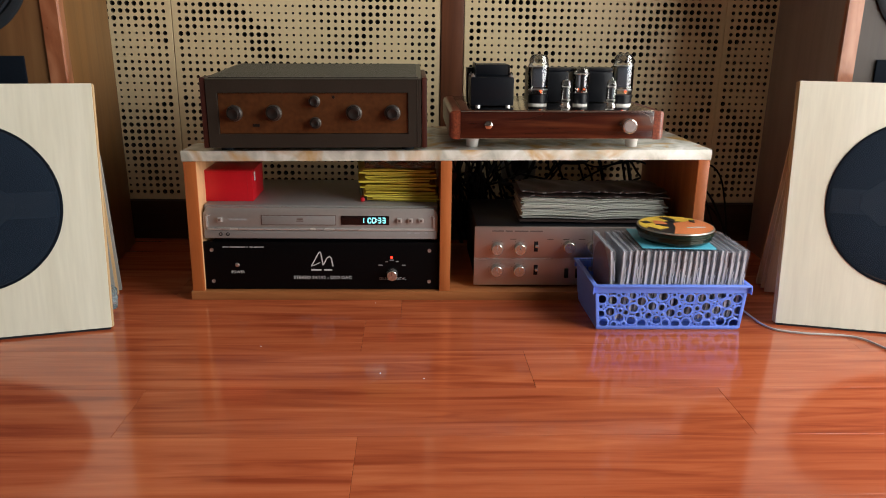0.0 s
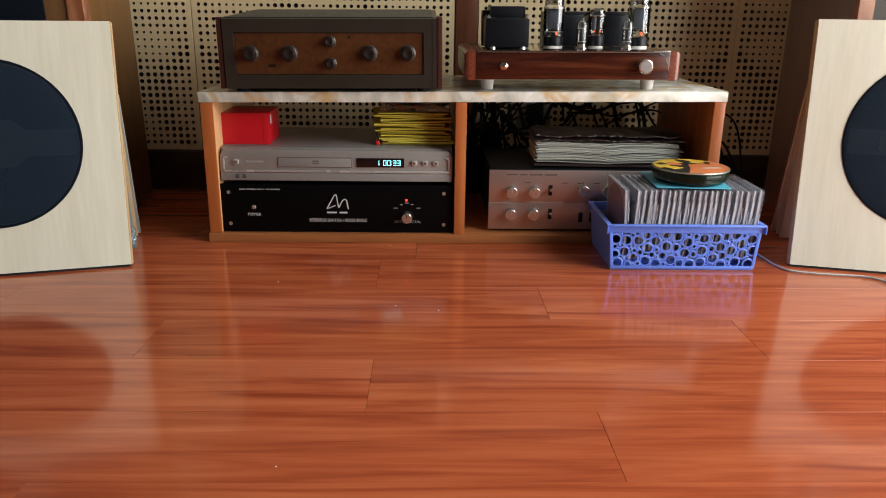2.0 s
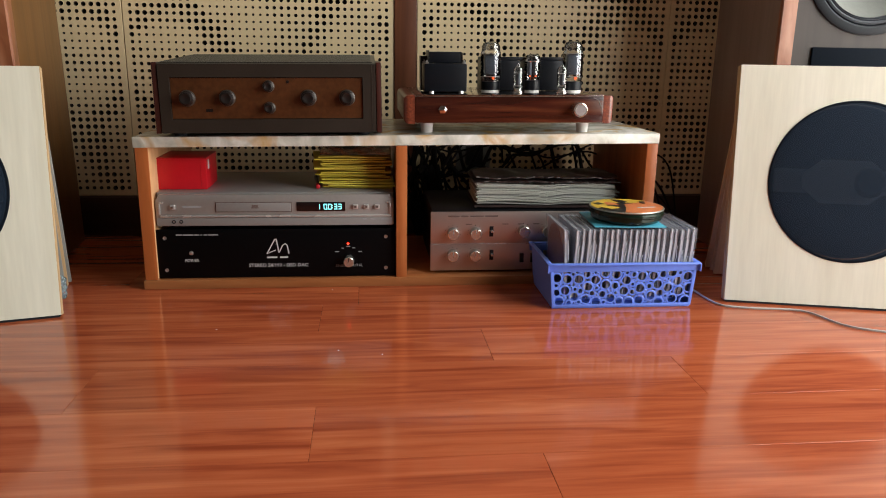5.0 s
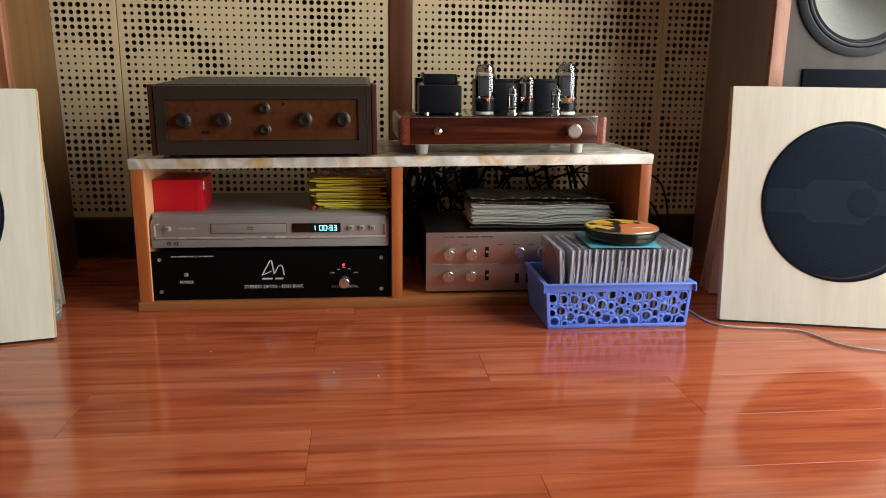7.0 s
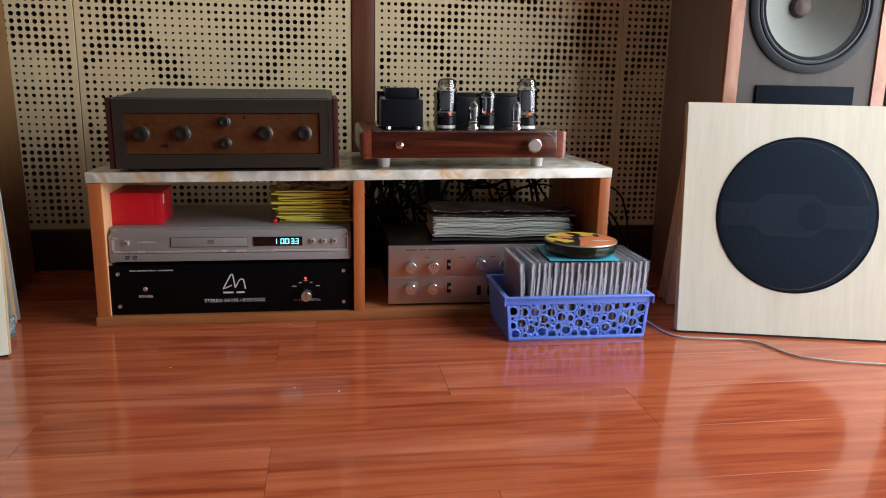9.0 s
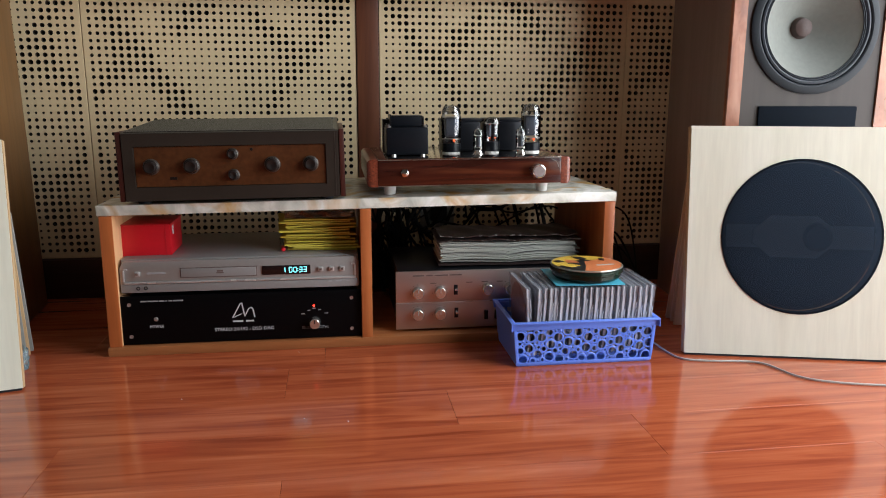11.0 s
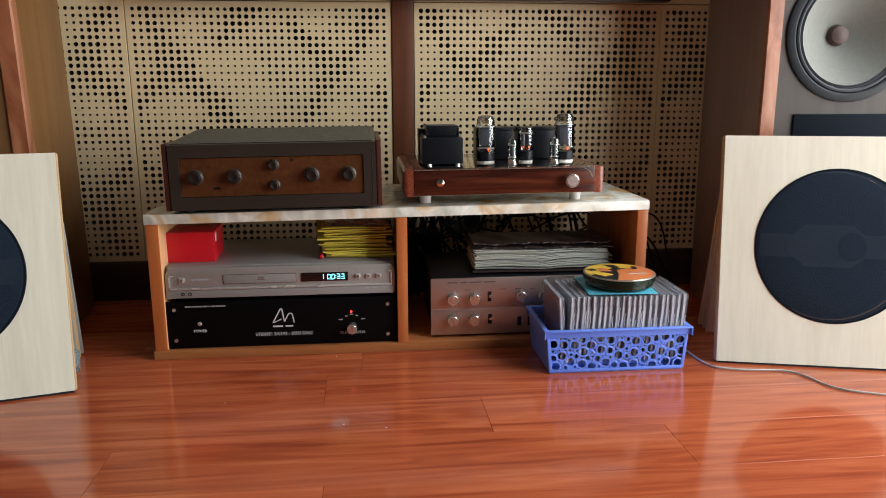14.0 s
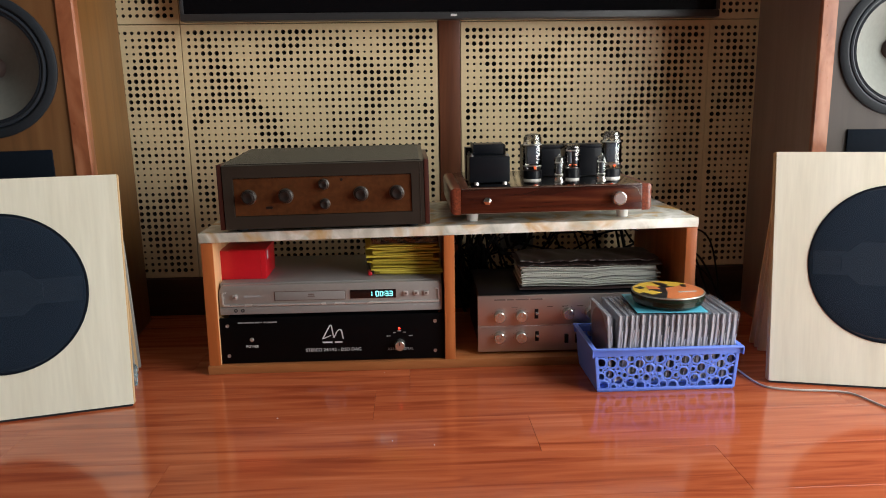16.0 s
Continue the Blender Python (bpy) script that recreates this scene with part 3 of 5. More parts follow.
# emblem: slanted strokes, and a bar for the name under it


def stroke(x0, z0, x1, z1, w=0.0032):
    d = Vector((x1 - x0, z1 - z0)).normalized() * (w / 2)
    n = Vector((-d.y, d.x))
    return prism([(x0 + n.x, z0 + n.y), (x1 + n.x, z1 + n.y), (x1 - n.x, z1 - n.y), (x0 - n.x, z0 - n.y)], -0.0003, 0.0002)


ARCS = ((-0.0205, 0.0455, -0.0055, 0.0728, 0.0021), (-0.0055, 0.0728, -0.0028, 0.0728, 0.0021), (-0.0028, 0.0728, 0.0015, 0.0475, 0.0024), (-0.0185, 0.0462, -0.004, 0.0528, 0.0016), (0.0015, 0.0475, 0.0085, 0.0615, 0.0019),
        (0.0085, 0.0615, 0.013, 0.0645, 0.0019), (0.013, 0.0645, 0.0165, 0.062, 0.0021), (0.0165, 0.062, 0.0195, 0.0455, 0.0023))
part("emblem", joined(*[stroke(*a) for a in ARCS]), INKWHITE, dac, "silver emblem of slanted strokes")
for x0, x1 in ((-0.0205, -0.002), (0.003, 0.0175)):
    part("name_bar", span(x0, x1, -0.0003, 0.0002, 0.0372, 0.0402), INKWHITE, dac, "pale name print")
kb = part("selector_knob", lathe([(0, 0.016), (0.0085, 0.016), (0.0095, 0.0148), (0.0105, 0.001), (0.0105, -0.0005), (0, -0.0005)], 28, FACE), KNOB, dac, "turned aluminium selector knob", pose(0.129, 0, 0.0315))
part("pointer", span(-0.0007, 0.0007, -0.0166, -0.0159, 0.001, 0.0088), PRINTBLK, kb)
part("select_light", lathe([(0, 0.0015), (0.0018, 0.001), (0.0022, -0.0005), (0, -0.0005)], 12, FACE), REDLED, dac, "lit red indicator", pose(0.128, 0, 0.0632))
for x, z, w in ((0.1075, 0.0482, 0.008), (0.1185, 0.0548, 0.005), (0.1285, 0.0582, 0.007), (0.1385, 0.0552, 0.005), (0.1505, 0.0482, 0.007)):
    part("mark", span(x - w / 2, x + w / 2, -0.0003, 0.0002, z - 0.0008, z + 0.0008), INK, dac)

# ---------------------------------------------------------------- disc player
dvd = thing("disc_player", pose(-0.2115, 1.306, 0.1094), "silver disc player with a lit blue-green display in the rack", "disc player")
part("case", span(-0.2135, 0.2135, 0.012, 0.26, 0.005, 0.0655, 0.003), SILVERTOP, dvd, "grey metal case")
ends = [(-0.2135, 0.006), (-0.2135, 0.052), (-0.206, 0.0635), (0.206, 0.0635), (0.2135, 0.052), (0.2135, 0.006)]
part("front_panel", prism(ends, 0.0, 0.0118, 0.0025), SILVER, dvd)
part("lower_lip", span(-0.2115, 0.2115, -0.003, -0.0002, 0.0065, 0.0215, 0.0012), SILVERTOP, dvd)
part("trim_line", span(-0.2055, 0.2075, -0.0045, -0.0002, 0.0222, 0.0262, 0.0015), SILVERLT, dvd)
for s in (-1, 1):
    part("trim_hook", joined(span(s * 0.2065 - 0.0015, s * 0.2065 + 0.0015, -0.003, -0.0002, 0.0265, 0.0475, 0.0008), span(s * 0.203 - 0.0035, s * 0.203 + 0.0035, -0.003, -0.0002, 0.0478, 0.0505, 0.0008)), SILVERLT, dvd)
for x in (-0.17, 0.17):
    for y in (0.04, 0.22):
        part("foot", lathe([(0, 0.0001), (0.011, 0.0001), (0.012, 0.0049), (0, 0.0049)], 16, pose(x, y, 0)), RUBBER, dvd)
part("tray_seam", span(-0.1085, 0.0275, -0.0004, 0.0003, 0.0311, 0.0499), INKDARK, dvd, "dark seam round the tray")
part("tray_door", span(-0.107, 0.026, -0.0022, 0.0004, 0.0325, 0.0485, 0.0009), SILVERTOP, dvd, "closed disc tray")
part("tray_mark", joined(span(-0.0435, -0.0325, -0.0026, -0.002, 0.0415, 0.0445), span(-0.0445, -0.0315, -0.0026, -0.002, 0.0385, 0.0405)), INKDARK, dvd)
part("display", span(0.0365, 0.1245, -0.0016, 0.0004, 0.0325, 0.0495, 0.0006), WINDOWDISP, dvd, "dark display window")
SEGS = {"0": "abcdef", "1": "bc", "3": "abcdg", ":": ":"}


def digit(ch, x, z, w=0.0052, h=0.0092, t=0.00125):
    at = {"a": (0, h, w, t), "g": (0, h / 2, w, t), "d": (0, 0, w, t), "f": (-w / 2, h * 0.75, t, h / 2), "b": (w / 2, h * 0.75, t, h / 2), "e": (-w / 2, h * 0.25, t, h / 2), "c": (w / 2, h * 0.25, t, h / 2)}
    if ch == ":":
        return [span(x - t / 2, x + t / 2, -0.0021, -0.0015, z + q - t / 2, z + q + t / 2) for q in (h * 0.28, h * 0.72)]
    return [span(x + at[s][0] - at[s][2] / 2 + 0.0002, x + at[s][0] + at[s][2] / 2 - 0.0002, -0.0021, -0.0015, z + at[s][1] - at[s][3] / 2 + 0.0002, z + at[s][1] + at[s][3] / 2 - 0.0002) for s in SEGS[ch]]


bits = []
for ch, x in (("1", 0.0755), ("0", 0.0885), ("0", 0.0965), (":", 0.1015), ("3", 0.1065), ("3", 0.1145)):
    bits += digit(ch, x, 0.0365)
part("digits", joined(*bits), DIGIT, dvd, "lit digits 1 00:33")
for x, r in ((-0.183, 0.0042), (0.143, 0.0042), (0.163, 0.0042), (0.1825, 0.0042)):
    bt = part("button", bm_box(0.0095, 0.005, 0.009, (x, -0.002, 0.041), 0.002), SILVERLT, dvd, "small bright square button")
    part("button_mark", bm_box(0.0042, 0.0006, 0.0042, (x, -0.0047, 0.041), 0.0002), INKDARK, bt)
part("name_bar", span(-0.166, -0.134, -0.0004, 0.0003, 0.0395, 0.043), INK, dvd, "raised pale name strip")
for x in (-0.182, -0.169):
    part("jack", lathe([(0, -0.0003), (0.0018, -0.0003), (0.0024, 0.0006), (0.0034, 0.0006), (0.0034, -0.001), (0, -0.001)], 16, FACE), BLACKSAT, dvd, "", pose(x, -0.0032, 0.0145))
for x, w in ((0.16, 0.007), (0.176, 0.011), (0.193, 0.006)):
    part("print_bar", span(x - w / 2, x + w / 2, -0.0033, -0.0028, 0.0165, 0.0192), INK, dvd)

# ---------------------------------------------------------------- red box and sleeves on the player
Z1 = 0.1752
box = thing("card_box", pose(-0.384, 1.347, Z1, 0, 0, 0.8), "glossy red cardboard box on the disc player", "box")
part("box_body", span(-0.044, 0.044, 0, 0.105, 0.0, 0.056, 0.0012), REDCARD, box)
part("lid_flap", span(-0.0447, 0.0447, -0.0012, 0.106, 0.0562, 0.0582, 0.0008), REDCARDTOP, box)
part("seam", span(0.0335, 0.0342, -0.0005, -0.00005, 0.001, 0.0555), REDCARDTOP, box)
part("flap_mark", span(0.0441, 0.0447, 0.014, 0.026, 0.036, 0.053, 0.0002), INKWHITE, box, "worn white label")
rnd = random.Random(5)
z = Z1
for k in range(15):
    h = 0.0020 + 0.0018 * rnd.random()
    bm = span(-0.066, 0.066, 0, 0.118, 0, h, 0.0004, 1)
    bmesh.ops.subdivide_edges(bm, edges=[e for e in bm.edges if abs(e.verts[0].co.x - e.verts[1].co.x) > 0.08], cuts=7)
    a, q = rnd.uniform(-0.001, 0.0018), rnd.random() * 6
    for v in bm.verts:
        v.co.z += a * math.sin(v.co.x * 40 + q) * (0.3 + k / 18)
    solid("paper_sleeve", bm, YELLOWLT if k in (1, 2) else YELLOW, "yellow paper disc sleeve in a loose stack on the player", "sleeve", "stacked yellow sleeves", m=pose(-0.068 + rnd.uniform(-0.011, 0.004) + (0.012 if k in (1, 2) else 0), 1.352 + rnd.uniform(-0.004, 0.008), z, 0, rnd.uniform(-0.5, 0.5), rnd.uniform(-5, 5)))
    z += h + 0.0013
ss = thing("disc_sleeve", pose(-0.066, 1.356, z + 0.001, 0, 0.0, 2), "clear plastic sleeve with a dark disc on the stack", "sleeve")
film = span(-0.068, 0.064, 0, 0.12, 0.0, 0.013)
bmesh.ops.subdivide_edges(film, edges=film.edges[:], cuts=14, use_grid_fill=True)
for v in film.verts:
    c = v.co
    lift = 0.0022 * math.sin(95 * c.x + 40 * c.y) + 0.0016 * math.sin(210 * c.x - 130 * c.y + 1.3) + 0.001 * math.sin(400 * c.x + 2)
    c.z = max(0.0, c.z + lift * (c.z / 0.013))
    c.y += 0.002 * math.sin(180 * c.x + 300 * c.z)
part("film", film, FILM, ss, "crinkled clear film")
part("disc", lathe([(0.008, 0.004), (0.058, 0.004), (0.058, 0.0055), (0.008, 0.0055), (0.008, 0.004)], 32, pose(0.006, 0.06, 0.002)), DISCDARK, ss)
pen = thing("pencil", pose(-0.139, 1.36, Z1 + 0.0042, 0, 0, 6), "thin pencil with a red cap lying beside the sleeves", "pencil")
part("shaft", lathe([(0, 0), (0.0035, 0), (0.0035, 0.1), (0, 0.1)], 8, pose(0, 0.012, 0, -90)), DARKKNOB, pen)
part("cap", lathe([(0, -0.012), (0.004, -0.01), (0.0042, 0.0118), (0, 0.0118)], 10, pose(0, 0, 0, -90)), REDCARD, pen, "red cap")

# ---------------------------------------------------------------- brown valve preamplifier on the onyx
SX = -0.213
pre = thing("vintage_amplifier", pose(SX, 1.284, top_z(SX), 0, -0.676, 0), "vintage brown amplifier with copper front and dark knobs on onyx top", "amplifier")
for x in (-0.16, 0.16):
    for y in (0.03, 0.24):
        part("foot", lathe([(0, 0.0), (0.011, 0.0), (0.012, 0.0058), (0, 0.0058)], 16, pose(x, y, 0)), RUBBER, pre)
part("case", span(-0.1845, 0.1845, 0.008, 0.272, 0.006, 0.1235, 0.002), BROWNCASE, pre)
for s in (-1, 1):
    part("side_panel", span(min(s * 0.185, s * 0.194), max(s * 0.185, s * 0.194), 0.002, 0.275, 0.006, 0.1265, 0.0015), REDWOOD, pre, "dark red veneered side")
ff = bmesh.new()
loops = [[ff.verts.new((x, y, z)) for x, z in ((x0, z0), (x1, z0), (x1, z1), (x0, z1))] for x0, x1, z0, z1, y in ((-0.1845, 0.1845, 0.006, 0.1245, 0.0078), (-0.1835, 0.1835, 0.007, 0.1235, 0.0), (-0.1655, 0.1615, 0.0302, 0.1013, 0.0), (-0.1643, 0.1603, 0.0314, 0.1001, 0.0078))]
for la, lb in zip(loops, loops[1:]):
    for k in range(4):
        ff.faces.new((la[k], la[(k + 1) % 4], lb[(k + 1) % 4], lb[k]))
bmesh.ops.recalc_face_normals(ff, faces=ff.faces[:])
part("front_frame", ff, BROWNCASE, pre, "dull brown front frame")
part("edge_line", span(0.1772, 0.1782, -0.0006, -0.0001, 0.008, 0.122), KNOBRING, pre)
part("control_panel", span(-0.1643, 0.1603, 0.003, 0.0077, 0.0314, 0.1001), COPPERPANEL, pre, "coppery brown control panel")
LIFT = 0.0115 / 0.268  # the lid climbs towards the back


def lid_z(y):
    return 0.1262 + LIFT * (y - 0.004)


lid = span(-0.1842, 0.1842, 0.004, 0.272, 0.1237, 0.1262)
for v in lid.verts:
    if v.co.z > 0.125:
        v.co.z = lid_z(v.co.y)
part("lid", lid, BROWNLID, pre, "vented olive-brown metal lid")
# flat dark strip added behind the beads for contrast
part("bead_channel", span(-0.1785, 0.1785, 0.0032, 0.0078, lid_z(0.0032) - 0.0006, lid_z(0.0078) + 0.00035), VOID, pre, "dark strip under the beads")
for k in range(92):
    part("bead", bm_box(0.0023, 0.0024, 0.0024, (-0.176 + k * 0.00386, 0.0056, lid_z(0.0056) + 0.0005)), BEAD, pre)
for k in range(26):
    y = 0.016 + k * 0.0098
    b = span(-0.176, 0.176, y, y + 0.0036, 0, 0.0011)
    for v in b.verts:
        v.co.z += lid_z(v.co.y) + 0.0001
    part("vent_rib", b, BROWNLID, pre)
for x, z, r in ((-0.138, 0.066, 0.0145), (-0.0705, 0.0665, 0.0145), (0.0, 0.0862, 0.0105), (0.0005, 0.0495, 0.0105), (0.0675, 0.0665, 0.0145), (0.134, 0.0665, 0.0145)):
    k = part("knob", lathe([(0, 0.0135), (r * 0.3, 0.0145), (r * 0.58, 0.0155), (r * 0.7, 0.0148), (r * 0.76, 0.007), (r * 0.84, 0.0062), (r * 0.84, 0.003), (0, 0.003)], 28, FACE), DARKKNOB, pre, "", pose(x, 0.003, z))
    part("skirt", lathe([(r * 0.84, 0.0042), (r * 0.92, 0.0036), (r * 0.98, 0.0), (r * 0.5, 0.0), (r * 0.5, 0.003), (r * 0.84, 0.0042)], 28, FACE), KNOBRING, k)
part("pilot_light", lathe([(0, 0.001), (0.0025, 0.0005), (0.003, -0.001), (0, -0.001)], 12, FACE), DARKKNOB, pre, "", pose(0.0325, 0.003, 0.0935))
part("maker_plate", span(-0.108, -0.096, 0.0024, 0.0031, 0.043, 0.048), DARKKNOB, pre, "small dark maker's plate")

# ---------------------------------------------------------------- valve amplifier
AX = 0.2095
amp = thing("valve_amplifier", pose(AX, 1.282, top_z(AX), 0, -0.5, 0), "glossy wood-fronted valve amplifier with glass tubes on onyx top", "amplifier")
for x in (-0.145, 0.1495):
    for y in (0.06, 0.25):
        part("foot", lathe([(0, 0.0), (0.0105, 0.0), (0.0125, 0.018), (0.0125, 0.0212), (0, 0.0212)], 20, pose(x, y, 0)), WHITEPL, amp, "white tapered foot")
part("chassis", span(-0.1698, 0.1698, 0.0125, 0.295, 0.0215, 0.069, 0.001), STEEL, amp)
part("front_board", span(-0.17, 0.17, 0.0, 0.012, 0.0215, 0.0695, 0.0015), AMPWOOD, amp, "lacquered dark grained wooden front")
part("gold_line", joined(span(-0.1698, 0.1698, -0.0006, -0.0001, 0.0216, 0.0222), span(-0.1698, 0.1698, -0.0006, -0.0001, 0.0686, 0.0692)), TINGOLD, amp)
for s in (-1, 1):
    xs = sorted((s * 0.1702, s * 0.19))
    b = span(xs[0], xs[1], 0.001, 0.296, 0.0205, 0.0702)
    bmesh.ops.bevel(b, geom=[e for e in b.edges if abs(e.verts[0].co.x - s * 0.19) < 1e-6 and abs(e.verts[1].co.x - s * 0.19) < 1e-6], offset=0.009, segments=5, profile=0.5, affect="EDGES")
    part("cheek", b, CHEEK, amp, "rounded striped wooden cheek")
part("top_deck", span(-0.1697, 0.1697, 0.0005, 0.2945, 0.0697, 0.0712, 0.0004), STEEL, amp, "mirror-polished steel deck")
part("toggle", joined(lathe([(0, 0.004), (0.0052, 0.0035), (0.0075, 0.0025), (0.0075, -0.0005), (0, -0.0005)], 6, FACE), lathe([(0, 0.013), (0.0025, 0.012), (0.0022, 0.004), (0, 0.004)], 12, FACE)), CHROME, amp, "chrome toggle switch", pose(-0.1215, 0, 0.0455))
k = part("volume_knob", lathe([(0, 0.0185), (0.006, 0.0185), (0.011, 0.019), (0.0125, 0.018), (0.0135, 0.001), (0.0135, -0.0005), (0, -0.0005)], 32, FACE), KNOB, amp, "bright aluminium volume knob", pose(0.1235, 0, 0.0455))
part("knob_face", lathe([(0, 0.0196), (0.0095, 0.0196), (0.0095, 0.0188), (0, 0.0188)], 32, FACE), SCREW, k)
part("corner_mark", joined(stroke(0.151, 0.0665, 0.161, 0.062, 0.0008), stroke(0.161, 0.062, 0.166, 0.05, 0.0008)), TINGOLD, amp, "thin gold corner ornament", pose(0, -0.0004, 0))
# mains transformer under its cover
DZ = 0.0713
tr = part("transformer", span(-0.15, -0.0715, 0.055, 0.125, DZ + 0.002, DZ + 0.0525, 0.003), BLACKSAT, amp, "black mains transformer")
part("core", span(-0.138, -0.077, 0.092, 0.15, DZ + 0.053, DZ + 0.0735, 0.002), BLACKSAT, tr)
for b in (span(-0.1395, -0.138, 0.09, 0.152, DZ + 0.002, DZ + 0.076, 0.0004), span(-0.077, -0.0755, 0.09, 0.152, DZ + 0.053, DZ + 0.072, 0.0004), span(-0.152, -0.14, 0.12, 0.152, DZ + 0.002, DZ + 0.066, 0.0005)):
    part("frame_plate", b, BLACKSAT, tr)
for x, y in ((-0.145, 0.06), (-0.0765, 0.06), (-0.145, 0.119), (-0.0765, 0.119)):
    part("bolt", lathe([(0, 0.0), (0.0035, 0.0), (0.0035, 0.003), (0.0015, 0.0032), (0.0015, 0.006), (0, 0.006)], 6, pose(x, y, DZ + 0.0526)), SCREW, tr)
for x in (-0.137, -0.083):
    part("bolt", lathe([(0, 0.0), (0.0045, 0.0), (0.0045, 0.004), (0, 0.0045)], 8, pose(x, 0.048, DZ)), SCREW, tr)
for x0, x1 in ((-0.018, 0.046), (0.068, 0.132)):
    ot = part("output_transformer", span(x0, x1, 0.15, 0.215, DZ + 0.0005, DZ + 0.058, 0.004), BLACKSAT, amp, "black output transformer")
    part("bracket", joined(span(x0 - 0.012, x0 - 0.0002, 0.155, 0.21, DZ + 0.0005, DZ + 0.0645, 0.0006), span(x0 - 0.012, x1 + 0.004, 0.155, 0.21, DZ + 0.0583, DZ + 0.0645, 0.001)), BLACKSAT, ot)
part("lead", tube_bm([(0.04, 0.17, DZ + 0.05), (0.055, 0.15, DZ + 0.062), (0.065, 0.16, DZ + 0.05), (0.075, 0.155, DZ + 0.03)], 0.0018), CABLEBLK, amp)
part("lead", tube_bm([(0.03, 0.16, DZ + 0.045), (0.05, 0.148, DZ + 0.04), (0.07, 0.16, DZ + 0.055)], 0.0018), CABLEBLK, amp)


def big_tube(x, y, r, h, base_h, label):
    t = part("power_tube", lathe([(0, 0.003), (r * 0.93, 0.003), (r * 0.95, 0.005), (r * 0.95, base_h), (0, base_h)], 28), BLACKSAT, amp, label, pose(x, y, DZ + 0.0015))
    part("socket", lathe([(0, -0.0013), (r * 0.9, -0.0013), (r * 0.9, 0.0028), (0, 0.0028)], 28), WHITEPL, t, "white ceramic socket")
    g = base_h + 0.0004
    part("envelope", lathe([(r * 0.9, g), (r * 0.97, g + 0.006), (r, g + 0.012), (r, h - 0.021), (r * 0.9, h - 0.017), (r * 0.9, h - 0.009), (r * 0.72, h - 0.002), (r * 0.35, h), (0, h)], 28), GLASS, t, "clear glass envelope")
    part("getter", lathe([(r * 0.86, h - 0.016), (r * 0.86, h - 0.0095), (r * 0.68, h - 0.0035), (r * 0.32, h - 0.0015), (0, h - 0.0015)], 24), SMOKE, t, "smoky silvered top")
    pb = bm_box(r * 1.3, r * 0.8, h - base_h - 0.036, (0, 0, (h + base_h) / 2 - 0.005), 0.004)
    part("anode", pb, PLATE, t, "dark anode plate")
    part("spacer", lathe([(0, h - 0.0225), (r * 0.93, h - 0.0225), (r * 0.93, h - 0.0215), (0, h - 0.0215)], 24), MICA, t)
    part("spacer", lathe([(0, base_h + 0.0085), (r * 0.93, base_h + 0.0085), (r * 0.93, base_h + 0.0093), (0, base_h + 0.0093)], 24), MICA, t)
    part("heater", joined(bm_box(0.004, 0.002, 0.0024, (r * 0.2, -r * 0.5, base_h + 0.0068)), bm_box(0.0016, 0.002, 0.004, (r * 0.2, -r * 0.5, base_h + 0.005))), HEAT, t, "glowing heater")
    return t


big_tube(-0.0225, 0.092, 0.0193, 0.0905, 0.0185, "large glass power tube with black base")
big_tube(0.1345, 0.092, 0.0193, 0.0925, 0.0185, "large glass power tube with black base")
mid = part("driver_tube", lathe([(0, 0.003), (0.0145, 0.003), (0.0148, 0.005), (0.0148, 0.021), (0, 0.021)], 24), BLACKSAT, amp, "medium glass tube with black base", pose(0.0565, 0.088, DZ + 0.0015))
part("socket", lathe([(0, -0.0013), (0.0135, -0.0013), (0.0135, 0.0028), (0, 0.0028)], 24), WHITEPL, mid, "white ceramic socket")
part("envelope", lathe([(0.0138, 0.0214), (0.0148, 0.026), (0.0148, 0.061), (0.013, 0.066), (0.006, 0.0685), (0, 0.0688)], 24), GLASS, mid, "clear glass envelope")
part("getter", lathe([(0.0138, 0.059), (0.0122, 0.0645), (0.006, 0.067), (0, 0.0672)], 20), SMOKE, mid)
for x in (-0.0055, 0.0055):
    part("anode", lathe([(0, 0.031), (0.0042, 0.031), (0.0042, 0.054), (0, 0.054)], 12, pose(x, 0, 0)), PLATE, mid, "grey anode cylinder")
    part("heater", joined(bm_box(0.003, 0.002, 0.002, (x, -0.0045, 0.0285)), bm_box(0.002, 0.002, 0.0012, (x, -0.0045, 0.0552))), HEAT, mid, "glowing heater")
part("spacer", lathe([(0, 0.0552), (0.0138, 0.0552), (0.0138, 0.056), (0, 0.056)], 20), MICA, mid)


def small_tube(x, y):
    t = part("signal_tube", lathe([(0, 0.0), (0.0105, 0.0), (0.0105, 0.002), (0.0088, 0.0045), (0.007, 0.0085), (0, 0.0085)], 20), CHROME, amp, "small all-glass signal tube", pose(x, y, DZ + 0.0002))
    part("envelope", lathe([(0.0088, 0.0088), (0.0094, 0.011), (0.0094, 0.042), (0.0075, 0.046), (0.003, 0.048), (0.0015, 0.0525), (0, 0.0535)], 20), SIGNALGLASS, t, "clear glass envelope")
    part("shield", joined(lathe([(0, 0.0145), (0.0045, 0.0145), (0.0045, 0.034), (0, 0.034)], 12), bm_box(0.0105, 0.0008, 0.014, (0, 0, 0.025))), PLATE, t)
    part("spacer", joined(lathe([(0, 0.0355), (0.0085, 0.0355), (0.0085, 0.0361), (0, 0.0361)], 16), lathe([(0, 0.0125), (0.0085, 0.0125), (0.0085, 0.0131), (0, 0.0131)], 16)), MICA, t)


small_tube(0.0245, 0.062)
small_tube(0.1075, 0.062)

